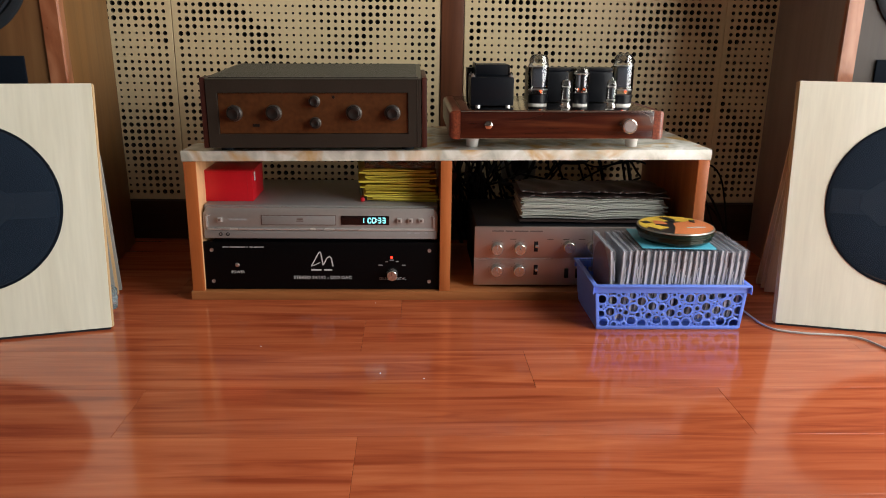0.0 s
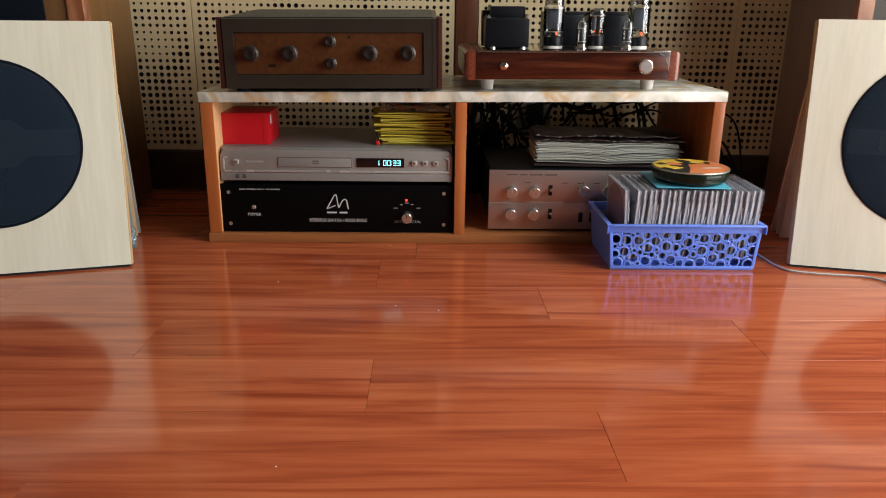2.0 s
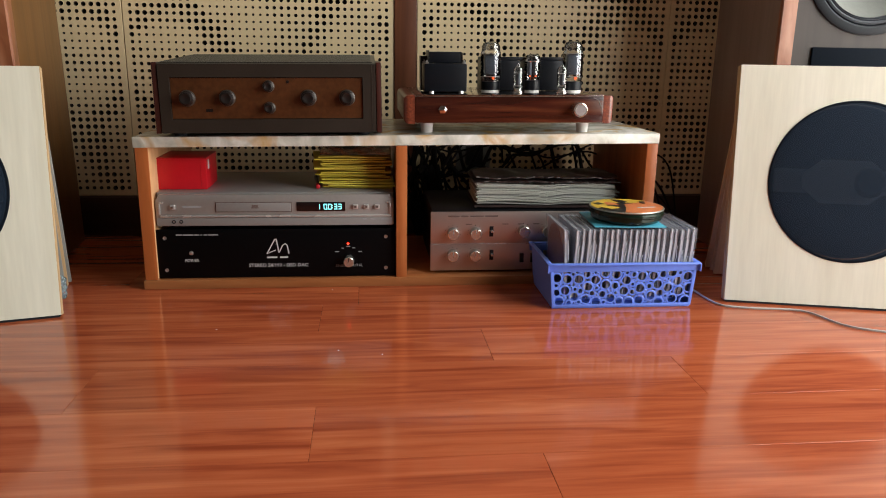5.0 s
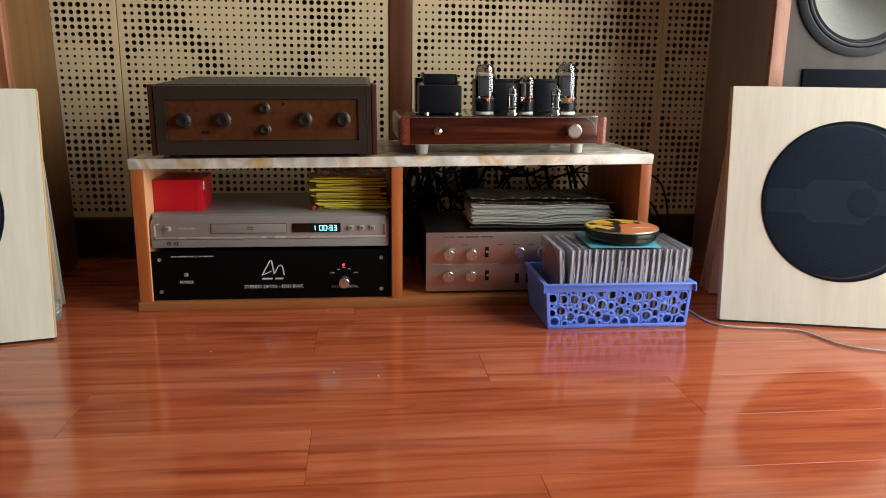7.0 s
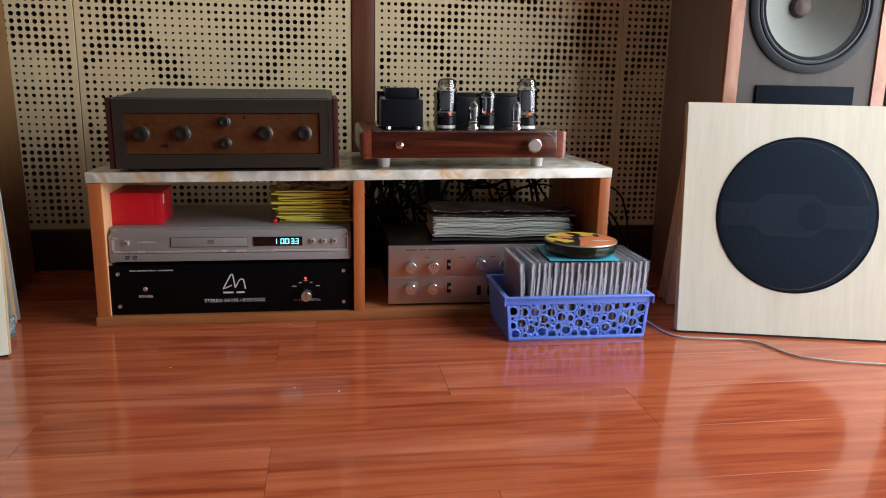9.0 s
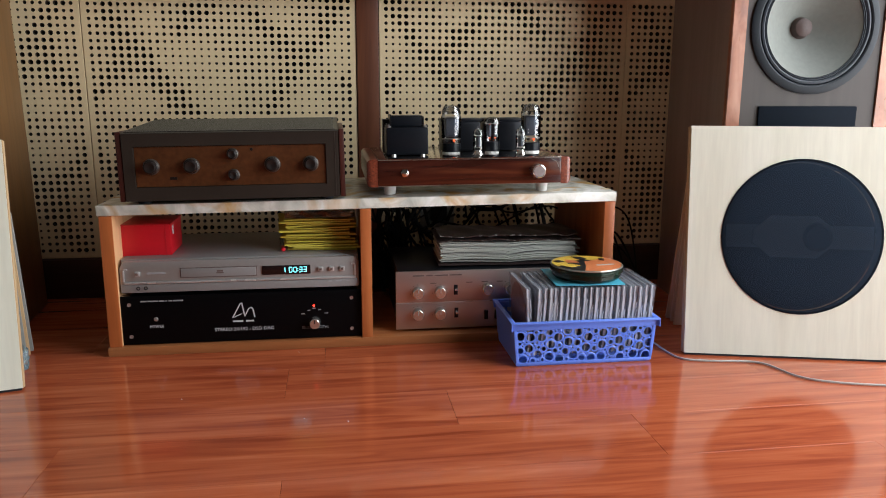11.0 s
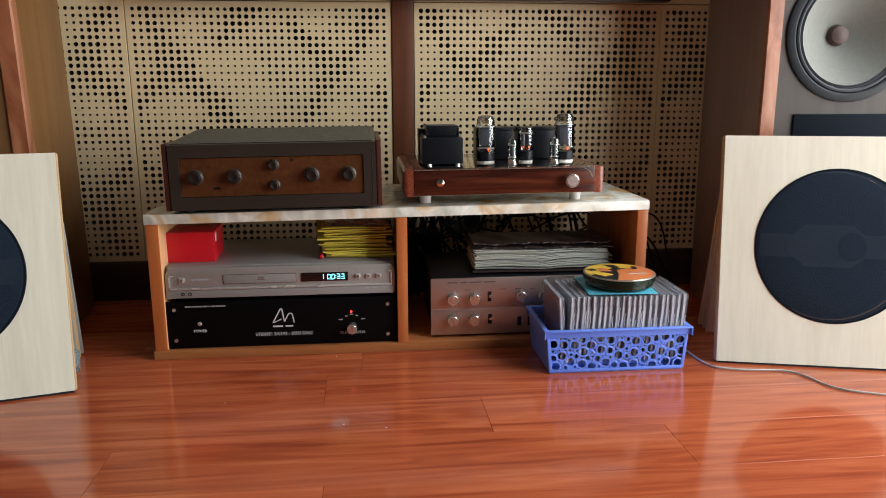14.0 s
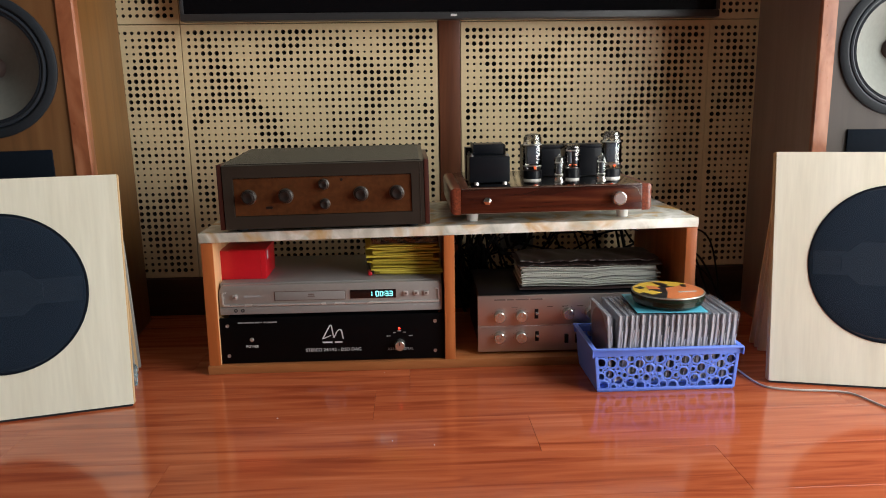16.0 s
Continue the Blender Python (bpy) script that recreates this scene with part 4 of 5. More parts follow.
# ---------------------------------------------------------------- silver integrated amplifier in the right bay
sil = thing("integrated_amplifier", pose(0.2685, 1.318, 0.0172), "silver integrated amplifier with aluminium knobs inside the rack", "amplifier")
part("case", span(-0.192, 0.192, 0.0062, 0.25, 0.006, 0.117, 0.002), BLACKSAT, sil, "black metal case")
part("front_plate", joined(span(-0.1965, 0.1965, 0.0, 0.006, 0.0045, 0.0565, 0.0012), span(-0.1965, 0.1965, 0.0, 0.006, 0.0573, 0.119, 0.0012)), ALU, sil, "rosy brushed aluminium front")
part("groove_line", span(-0.196, 0.196, -0.0006, -0.0001, 0.0563, 0.0576), SILVERLT, sil)
for x in (-0.16, 0.16):
    for y in (0.03, 0.22):
        part("foot", lathe([(0, 0.0), (0.012, 0.0), (0.012, 0.0058), (0, 0.0058)], 16, pose(x, y, 0)), RUBBER, sil)
for x, z in ((-0.1545, 0.0785), (-0.1115, 0.0785), (-0.019, 0.082), (0.0255, 0.082), (0.07, 0.082), (-0.1545, 0.036), (-0.1115, 0.036)):
    k = part("knob", lathe([(0, 0.016), (0.0095, 0.016), (0.0105, 0.015), (0.011, 0.001), (0.011, -0.0005), (0, -0.0005)], 28, FACE), KNOB, sil, "", pose(x, 0, z))
    part("pointer", span(-0.0006, 0.0006, -0.0166, -0.0159, 0.001, 0.009), INK, k)
    part("scale_print", joined(*[bm_box(0.0012, 0.0005, 0.0012, (0.0145 * math.sin(a), -0.0002, 0.0145 * math.cos(a))) for a in (-1.8, -1.2, -0.6, 0, 0.6, 1.2, 1.8)]), INKDARK, k)
for x, z in ((-0.0805, 0.082), (-0.079, 0.036)):
    s = part("lever_plate", span(x - 0.0038, x + 0.0038, -0.0006, 0.0003, z - 0.011, z + 0.009, 0.0003), BLACKSAT, sil)
    part("lever", span(x - 0.0026, x + 0.0026, -0.012, -0.0007, z - 0.001, z + 0.0035, 0.001), KNOB, s)
for x in (-0.0205, 0.0005):
    part("rocker", span(x - 0.0038, x + 0.0038, -0.006, 0.0003, 0.0205, 0.0385, 0.0012), BLACKSAT, sil, "black rocker switch")
part("title_bar", joined(*[span(x, x + w, -0.0003, 0.0002, 0.1095, 0.112) for x, w in ((-0.164, 0.022), (-0.139, 0.014), (-0.122, 0.026), (-0.093, 0.024))]), INKDARK, sil, "illegible dark print")
for x in (-0.13, -0.06, -0.03, 0.0, 0.03):
    part("print_bar", span(x, x + 0.012, -0.0003, 0.0002, 0.0945, 0.096), INKDARK, sil)

# papers in a worn cover
ZS = 0.1362
alb = thing("disc_album", pose(0.302, 1.352, ZS, 0, 0, -1.5), "worn dark album stuffed with disc sleeves on the silver amplifier", "album")
rnd = random.Random(9)


def wavy(x0, x1, y0, y1, z0, z1, amp_z, ph, sag):
    bm = span(x0, x1, y0, y1, z0, z1)
    bmesh.ops.subdivide_edges(bm, edges=[e for e in bm.edges if abs(e.verts[0].co.x - e.verts[1].co.x) > 0.1], cuts=17)
    for v in bm.verts:
        s = (v.co.x - x0) / (x1 - x0)
        v.co.z += amp_z * math.sin(s * 9 + ph) - sag * math.exp(-((s - 0.52) / 0.035) ** 2) + 0.5 * sag * math.exp(-((s - 0.25) / 0.2) ** 2) + 0.6 * sag * math.exp(-((s - 0.75) / 0.2) ** 2)
    return bm


part("back_cover", wavy(-0.142, 0.145, 0.0, 0.14, 0.001, 0.005, 0.0004, 0, 0.0), ALBUMCOVER, alb, "dark back cover")
for k in range(14):
    z0 = 0.0075 + k * 0.0028
    part("leaf", wavy(-0.137 + rnd.uniform(-0.004, 0.004), 0.139 + rnd.uniform(-0.007, 0.006), rnd.uniform(0.0, 0.007), 0.135, z0, z0 + 0.002, 0.0011, rnd.random(), 0.0042 * (1 - abs(k - 6) / 9)), PAPER if k % 5 else PAPERGREY, alb)


def crumpled(x0, x1, y0, y1, z, thick, seed, rough):
    """A creased sheet of cover board: folds, dents and a ragged front edge."""
    r = random.Random(seed)
    nx, ny = 46, 12
    ph = [(r.uniform(20, 160), r.uniform(10, 90), r.uniform(0, 6.3), r.uniform(0.3, 1.0)) for _ in range(7)]
    bm = bmesh.new()
    rag = [r.uniform(-0.004, 0.004) for _ in range(nx + 1)]
    grids = []
    for t in (0, thick):
        g = []
        for i in range(nx + 1):
            for j in range(ny + 1):
                x, y = x0 + (x1 - x0) * i / nx, y0 + (y1 - y0) * j / ny + rag[i] * (1 - j / ny)
                dz = sum(a * math.sin(p * x + q * y + f) for p, q, f, a in ph) / 3.0 * rough + r.uniform(-0.15, 0.15) * rough
                g.append(bm.verts.new((x, y, z + t + dz * (1 if t else 0.8))))
        grids.append(g)
    lo, hi = grids
    at = lambda i, j: i * (ny + 1) + j
    for i in range(nx):
        for j in range(ny):
            q = (at(i, j), at(i + 1, j), at(i + 1, j + 1), at(i, j + 1))
            bm.faces.new([hi[k] for k in q]), bm.faces.new([lo[k] for k in q[::-1]])
    edge = [at(i, 0) for i in range(nx + 1)] + [at(nx, j) for j in range(1, ny + 1)] + [at(i, ny) for i in range(nx - 1, -1, -1)] + [at(0, j) for j in range(ny - 1, 0, -1)]
    for a, b in zip(edge, edge[1:] + edge[:1]):
        bm.faces.new((lo[a], lo[b], hi[b], hi[a]))
    return bm


part("front_cover", crumpled(-0.146, 0.142, -0.006, 0.12, 0.0505, 0.0022, 2, 0.0022), ALBUMCOVER, alb, "dark cracked front cover")
part("front_cover", crumpled(-0.14, 0.138, 0.004, 0.12, 0.0575, 0.0022, 7, 0.0034), ALBUMCOVER, alb, "dark cracked front cover")

# ---------------------------------------------------------------- blue basket with disc cases
bas = thing("basket", pose(0.393, 1.146, 0), "bright blue plastic basket with round-hole lattice walls on the floor", "basket")
BW, BD, BH, TAP = 0.124, 0.152, 0.081, 0.007
# front and back lattice: rings of many sizes pressed together inside a frame


def lattice(w, h, seed):
    r = random.Random(seed)
    rings = []
    for size in (0.0098, 0.0082, 0.0066, 0.0052, 0.0039, 0.003):
        for _ in range(900):
            x, z = r.uniform(-w / 2 + 0.002, w / 2 - 0.002), r.uniform(0.002, h - 0.002)
            if all((x - a) ** 2 + (z - b) ** 2 > (size + c - 0.0021) ** 2 for a, b, c in rings):
                rings.append((x, z, size))
    out = []
    T = 0.0022
    for x, z, s in rings:
        n = 18 if s > 0.005 else 12
        bm = bmesh.new()
        inner = max(s - 0.0025, s * 0.45)
        vs = []
        lift = 0.00012 * (len(out) % 5)
        for rad, y in ((s + 0.0006, 0.0009 + lift), (s - 0.0005, lift), (inner, lift), (inner, T), (s + 0.0006, T + lift)):
            vs.append([bm.verts.new((min(max(x + rad * math.cos(2 * math.pi * k / n), -w / 2), w / 2), y, min(max(z + rad * math.sin(2 * math.pi * k / n), 0), h))) for k in range(n)])
        for a in range(5):
            for k in range(n):
                bm.faces.new((vs[a][k], vs[a][(k + 1) % n], vs[(a + 1) % 5][(k + 1) % n], vs[(a + 1) % 5][k]))
        out.append(bm)
    return joined(*out)


WIN_W, WIN_H = 0.237, 0.058
for nm, ya in (("front_wall", 0.0), ("back_wall", BD - 0.003)):
    fr = joined(span(-BW, BW, 0, 0.003, 0.003, 0.0078, 0.0006), span(-BW - 0.004, BW + 0.004, 0, 0.003, 0.0662, 0.078, 0.0006), span(-BW, -WIN_W / 2, 0, 0.003, 0.0079, 0.0661, 0.0006), span(WIN_W / 2, BW, 0, 0.003, 0.0079, 0.0661, 0.0006))
    for v in fr.verts:
        v.co.x *= 1 + TAP / BW * v.co.z / BH
    wl = part(nm, fr, BLUEPL, bas, "", pose(0, ya, 0))
    lt = lattice(WIN_W, WIN_H, 3 if ya == 0 else 4)
    for v in lt.verts:
        v.co.x *= 1 + TAP / BW * (v.co.z + 0.008) / BH
    part("lattice", lt, BLUEPL, wl, "pressed-together ring lattice", pose(0, 0.0004, 0.008))
part("floor_plate", span(-BW + 0.001, BW - 0.001, 0.0032, BD - 0.0032, 0.0, 0.003, 0.0005), BLUEPL, bas)
for s in (-1, 1):
    out = []
    for y0, y1, z0, z1 in ((0.0032, BD - 0.0032, 0.0032, 0.078),):
        out.append(span(min(s * BW, s * (BW - 0.003)), max(s * BW, s * (BW - 0.003)), y0, y1, z0, z1, 0.0004, 1))
    sd = joined(*out)
    for v in sd.verts:
        v.co.x += s * TAP * v.co.z / BH
    part("side_wall", sd, BLUEPL, bas)
part("rim", joined(span(-BW - 0.0115, BW + 0.0115, -0.006, 0.003, 0.0782, 0.0815, 0.0012), span(-BW - 0.0115, BW + 0.0115, BD - 0.003, BD + 0.006, 0.0782, 0.0815, 0.0012), span(-BW - 0.0115, -BW - 0.003, 0.0031, BD - 0.0031, 0.0782, 0.0815, 0.0012), span(BW + 0.003, BW + 0.0115, 0.0031, BD - 0.0031, 0.0782, 0.0815, 0.0012),
     span(-BW - 0.0115, -BW - 0.0095, -0.006, 0.004, 0.066, 0.0781, 0.0006), span(BW + 0.0095, BW + 0.0115, -0.006, 0.004, 0.066, 0.0781, 0.0006)), BLUEPL, bas)

case0 = thing("disc_case", pose(0, 0, 0), "clear jewel case with grey tray standing upright in the basket", "disc case", "disc cases in the basket")
part("cover", span(-0.0044, -0.0033, 0, 0.134, 0, 0.1235, 0.0004, 1), CASECLEAR, case0)
part("back_shell", span(0.0033, 0.0044, 0, 0.134, 0, 0.1235, 0.0004, 1), CASECLEAR, case0)
for nm, b in (("hinge_arm", span(-0.0043, -0.0018, -0.0004, 0.0026, 0.106, 0.1232, 0.0006, 1)), ("hinge_arm", span(-0.0043, -0.0018, -0.0004, 0.0026, 0.002, 0.0165, 0.0006, 1)), ("spine_edge", span(-0.0026, 0.0008, 0.001, 0.002, 0.018, 0.104, 0.0002, 1)), ("top_edge", span(-0.0036, 0.0036, 0.001, 0.133, 0.1222, 0.1232, 0.0002, 1))):
    part(nm, b, CASECLEAR if nm == "top_edge" else CASEEDGE, case0)
bm = tube_bm([(0.0036, 0.0004, 0.07), (0.0024, -0.0004, 0.078), (0.0034, -0.0005, 0.086), (0.0022, -0.0003, 0.097), (0.0034, 0.0004, 0.105)], 0.0008, 6)
part("hinge_tab", bm, CASEEDGE, case0)
part("tray", span(-0.0018, 0.0012, 0.003, 0.131, 0.003, 0.121, 0.0006, 1), CASETRAY, case0, "grey disc tray")
part("inlay", span(0.0019, 0.0026, 0.003, 0.131, 0.003, 0.121), INLAY, case0)
rnd = random.Random(12)
NC = 22
base = case0
for k in range(NC):
    x = 0.2945 + k * 0.01022
    lean = -2.5 if k == 0 else 2.6 + 1.6 * rnd.random()
    m = pose(x, 1.1515 + rnd.uniform(-0.0015, 0.003), 0.0152 + rnd.uniform(-0.0004, 0.0015), 0, lean, rnd.uniform(-0.5, 0.5))
    if k == 0:
        base.matrix_basis = m
        part("inlay", lathe([(0, 0), (0.058, 0), (0.058, 0.0008), (0, 0.0008)], 40, pose(-0.0023, 0.067, 0.061, 0, -90)), INLAYRED, base, "maroon inlay")
        first = base
        continue
    c = copy_thing(first, m)
    for o in list(c.children):
        if o.name.startswith("hinge_tab"):
            o.matrix_basis = pose(0, 0, rnd.uniform(-0.045, 0.0))
        if o.name.startswith("inlay") and o.get("label") == "maroon inlay":
            bpy.data.objects.remove(o)
# a strip under the cases keeps them up on the basket's floor
for k in range(2):
    part("floor_rib", span(-BW + 0.004, BW - 0.004, 0.03 + k * 0.07, 0.04 + k * 0.07, 0.0031, 0.0145, 0.001), BLUEPL, bas)

bk = solid("booklet", span(-0.062, 0.062, 0, 0.126, 0, 0.0016, 0.0003), CYANCARD, "cyan disc booklet lying on the disc cases", "booklet", m=pose(0.402, 1.156, 0.1412, 0, 0, -3))
TX, TY, TZ = 0.412, 1.214, 0.1432
tin = thing("round_tin", pose(TX, TY, TZ), "round dark green tin with a colourful picture lid", "tin")
part("tin_body", lathe([(0, 0.0), (0.053, 0.0), (0.059, 0.0022), (0.0622, 0.0065), (0.0622, 0.0118), (0.0636, 0.0128), (0.0654, 0.0138), (0.0656, 0.0165), (0.065, 0.019), (0.065, 0.0222), (0, 0.0222)], 56), TINGREEN, tin, "glossy dark green tin body with a rolled bead")
lidp = part("lid", lathe([(0, 0.0265), (0.0652, 0.0265), (0.0656, 0.0275), (0.0645, 0.0288), (0.0632, 0.0288), (0.0628, 0.0283), (0, 0.0283)], 48), TINGOLD, tin, "lid with a thin silver rim", pose(0, 0, -0.004))


def patch(pts):
    bm = bmesh.new()
    a = [bm.verts.new((x * 0.0625, y * 0.0625, 0.0288)) for x, y in pts]
    b = [bm.verts.new((x * 0.0625, y * 0.0625, 0.0292)) for x, y in pts]
    bm.faces.new(b), bm.faces.new(a[::-1])
    for k in range(len(a)):
        bm.faces.new((a[k], a[(k + 1) % len(a)], b[(k + 1) % len(a)], b[k]))
    return bm


def arc(a0, a1, n=14):
    return [(math.cos(radians(a0 + (a1 - a0) * k / n)), math.sin(radians(a0 + (a1 - a0) * k / n))) for k in range(n + 1)]


part("print_patch", patch(arc(-110, 40) + [(0.35, 0.35), (0.0, 0.2), (-0.1, -0.3)]), ORANGE, lidp, "orange printed area")
part("print_patch", patch(arc(41, 110) + [(0.0, 0.45), (0.34, 0.36)]), PRINTYEL, lidp, "yellow printed area")
part("print_patch", patch(arc(111, 200) + [(-0.6, -0.05), (-0.45, 0.3), (-0.02, 0.44)]), PRINTYEL, lidp, "yellow printed area")
part("print_patch", patch(arc(201, 249) + [(-0.12, -0.3), (-0.02, 0.19), (0.33, 0.35), (0.0, 0.43), (-0.43, 0.28), (-0.58, -0.06)]), PRINTBLK, lidp, "dark printed area")
bm = patch([(-0.5, 0.5), (-0.25, 0.35), (-0.2, 0.05), (-0.55, 0.1)])
bmesh.ops.translate(bm, verts=bm.verts[:], vec=(0, 0, 0.0005))
part("print_patch", bm, ORANGE, lidp, "orange printed area")
for mt, tone, pts in ((PRINTBLK, "dark", [(-0.2, 0.85), (0.05, 0.8), (0.18, 0.5), (0.0, 0.3), (-0.12, 0.55)]), (PRINTYEL, "yellow", [(-0.85, -0.2), (-0.5, -0.1), (-0.3, -0.35), (-0.62, -0.55)]),
                      (PRINTBLK, "dark", [(0.55, 0.55), (0.7, 0.5), (0.62, 0.2), (0.5, 0.3)]), (PRINTBLK, "dark", [(-0.9, 0.3), (-0.7, 0.42), (-0.6, 0.2), (-0.8, 0.12)])):
    bm = patch(pts)
    bmesh.ops.translate(bm, verts=bm.verts[:], vec=(0, 0, 0.0009))
    part("print_patch", bm, mt, lidp, tone + " printed area")
bm = patch([(0.2, -0.28), (0.75, -0.22), (0.75, -0.3), (0.2, -0.36)])
bmesh.ops.translate(bm, verts=bm.verts[:], vec=(0, 0, 0.0005))
part("print_bar", bm, PAPER, lidp)

# ---------------------------------------------------------------- pale baffle speakers


def holed(x0, x1, z0, z1, cx, cz, r, y0, y1, sg=1, n=64):
    """A board from x0 to x1 and z0 to z1 with a round opening; sg turns x about."""
    bm = bmesh.new()
    rim = [(cx + r * math.cos(2 * math.pi * k / n), cz + r * math.sin(2 * math.pi * k / n)) for k in range(n)]
    out = []
    for k in range(n):
        c, q = math.cos(2 * math.pi * k / n), math.sin(2 * math.pi * k / n)
        tx = (x1 - cx) / c if c > 1e-9 else ((x0 - cx) / c if c < -1e-9 else 1e9)
        tz = (z1 - cz) / q if q > 1e-9 else ((z0 - cz) / q if q < -1e-9 else 1e9)
        d = min(tx, tz)
        out.append((cx + c * d, cz + q * d))
    for ax, az in ((x0, z0), (x1, z0), (x1, z1), (x0, z1)):
        j = min(range(n), key=lambda k: (out[k][0] - ax) ** 2 + (out[k][1] - az) ** 2)
        out[j] = (ax, az)
    V = [[bm.verts.new((sg * x, y, z)) for x, z in loop] for loop, y in ((out, y0), (rim, y0), (rim, y1), (out, y1))]
    for a in range(4):
        for k in range(n):
            bm.faces.new((V[a][k], V[a][(k + 1) % n], V[(a + 1) % 4][(k + 1) % n], V[(a + 1) % 4][k]))
    bmesh.ops.recalc_face_normals(bm, faces=bm.faces[:])
    return bm


def baffle_speaker(m, lean, mirror, label):
    """A square pine board with a round cloth grille, leaning back on prop boards. Origin: inner lower front corner; x runs along the board."""
    s = thing("baffle_speaker", m, label, "speaker", "pine baffle speakers")
    L = pose(0, 0, 0, -lean)
    W, H, T, R, CX, CZ = (0.398, 0.4045, 0.02, 0.1325, 0.191, 0.2125) if mirror else (0.398, 0.42, 0.02, 0.1385, 0.199, 0.222)
    sg = -1 if mirror else 1
    bm = holed(0, W, 0.0045, H, CX, CZ, R + 0.0006, 0.0, T, sg)
    b = part("front_board", bm, PINE, s, "pale knotless pine board", L)
    for x0, x1 in ((0, -0.0015), (W, W + 0.0015)):
        part("edge_strip", span(min(sg * x0, sg * x1), max(sg * x0, sg * x1), 0.002, T + 0.002, 0.0045, H, 0.0004), PINEEDGE, s, "browned board edge", L)
    # black strip drawn for the shadow line under the board
    part("foot_strip", span(min(sg * 0.002, sg * (W - 0.002)), max(sg * 0.002, sg * (W - 0.002)), 0.003, T, 0.0, 0.0043), RUBBER, s, "thin black strip standing in for the shadow gap under the board", L)
    g = part("grille", lathe([(0, 0.006), (R * 0.6, 0.0055), (R * 0.9, 0.004), (R * 0.985, 0.0015), (R, -0.002)], 64, FACE), CLOTH, s, "black grille cloth", L @ pose(sg * CX, 0, CZ))
    part("grille_ring", lathe([(R * 0.985, 0.0018), (R, 0.002), (R + 0.0019, 0.0012), (R + 0.0019, -0.006), (R * 0.985, -0.006), (R * 0.985, 0.0018)], 64, FACE), NAVY, g)
    part("opening_lining", lathe([(R - 0.0022, 0.0), (R + 0.0003, 0.0), (R + 0.0003, -T), (R - 0.0022, -T), (R - 0.0022, 0.0)], 64, FACE), NAVY, s, "black lining of the round opening", L @ pose(sg * CX, 0.0005, CZ))
    d = part("driver", lathe([(0, -0.02), (R * 0.97, -0.02), (R * 0.97, -0.028), (0, -0.03)], 48, FACE), RUBBER, s, "dark driver behind the cloth", L @ pose(sg * CX, 0, CZ))
    part("strap", joined(bm_box(R * 1.85, 0.003, 0.042, (0, 0.012, 0)), prism([(-0.082, -0.012), (-0.05, -0.038), (0.03, -0.038), (0.062, -0.012), (0.062, 0.012), (0.03, 0.038), (-0.05, 0.038), (-0.082, 0.012)], 0.007, 0.0098)), STRAP, d, "grey strap with a six-sided plate")
    part("centre_ring", lathe([(0, -0.002), (0.02, -0.002), (0.024, -0.0045), (0.026, -0.0065), (0, -0.0065)], 28, FACE), RUBBER, d, "", pose(sg * 0.03, 0, 0))
    # prop boards behind
    up = 0.28 if mirror else 0.335
    top_y, top_z_ = up * math.sin(radians(lean)) + T + 0.006, up * math.cos(radians(lean))
    for k, (foot_y, x_in, th, mt) in enumerate(((0.155, 0.006, 0.005, PAPERGREY), (0.175, 0.003, 0.006, PINEEDGE), (0.2, 0.0, 0.008, PAPERGREY)) if mirror else ((0.175, 0.012, 0.005, PINEEDGE), (0.2, 0.01, 0.006, PINEEDGE), (0.228, 0.006, 0.009, PINEEDGE))):
        a = math.degrees(math.atan2(foot_y - top_y - 0.008 * k, top_z_ - 0.004))
        ln = math.hypot(foot_y - top_y - 0.008 * k, top_z_ - 0.004)
        pb = span(min(sg * x_in, sg * (W - 0.05)), max(sg * x_in, sg * (W - 0.05)), -th / 2, th / 2, 0, ln, 0.001)
        part("prop_board", pb, mt, s, "", pose(0, foot_y, 0.0045) @ pose(0, 0, 0, a))
    return s


baffle_speaker(pose(0.5905, 1.168, 0, 0, 0, -14.4), 9.6, False, "square pale pine speaker board with round black grille leaning back")
baffle_speaker(pose(-0.543, 1.148, 0, 0, 0, 15.4), 12.0, True, "square pale pine speaker board with round black grille leaning back")
co = []
for k in range(3):
    co += [(-0.603 + 0.03 * math.cos(a * 0.7854), 1.24 + 0.035 * math.sin(a * 0.7854), 0.007 + 0.0115 * k + 0.0014 * a) for a in range(8)]
solid("hose_coil", tube_bm(co, 0.0055), HOSE, "coil of clear plastic tubing behind the speaker board", "hose")

# ---------------------------------------------------------------- tower loudspeakers


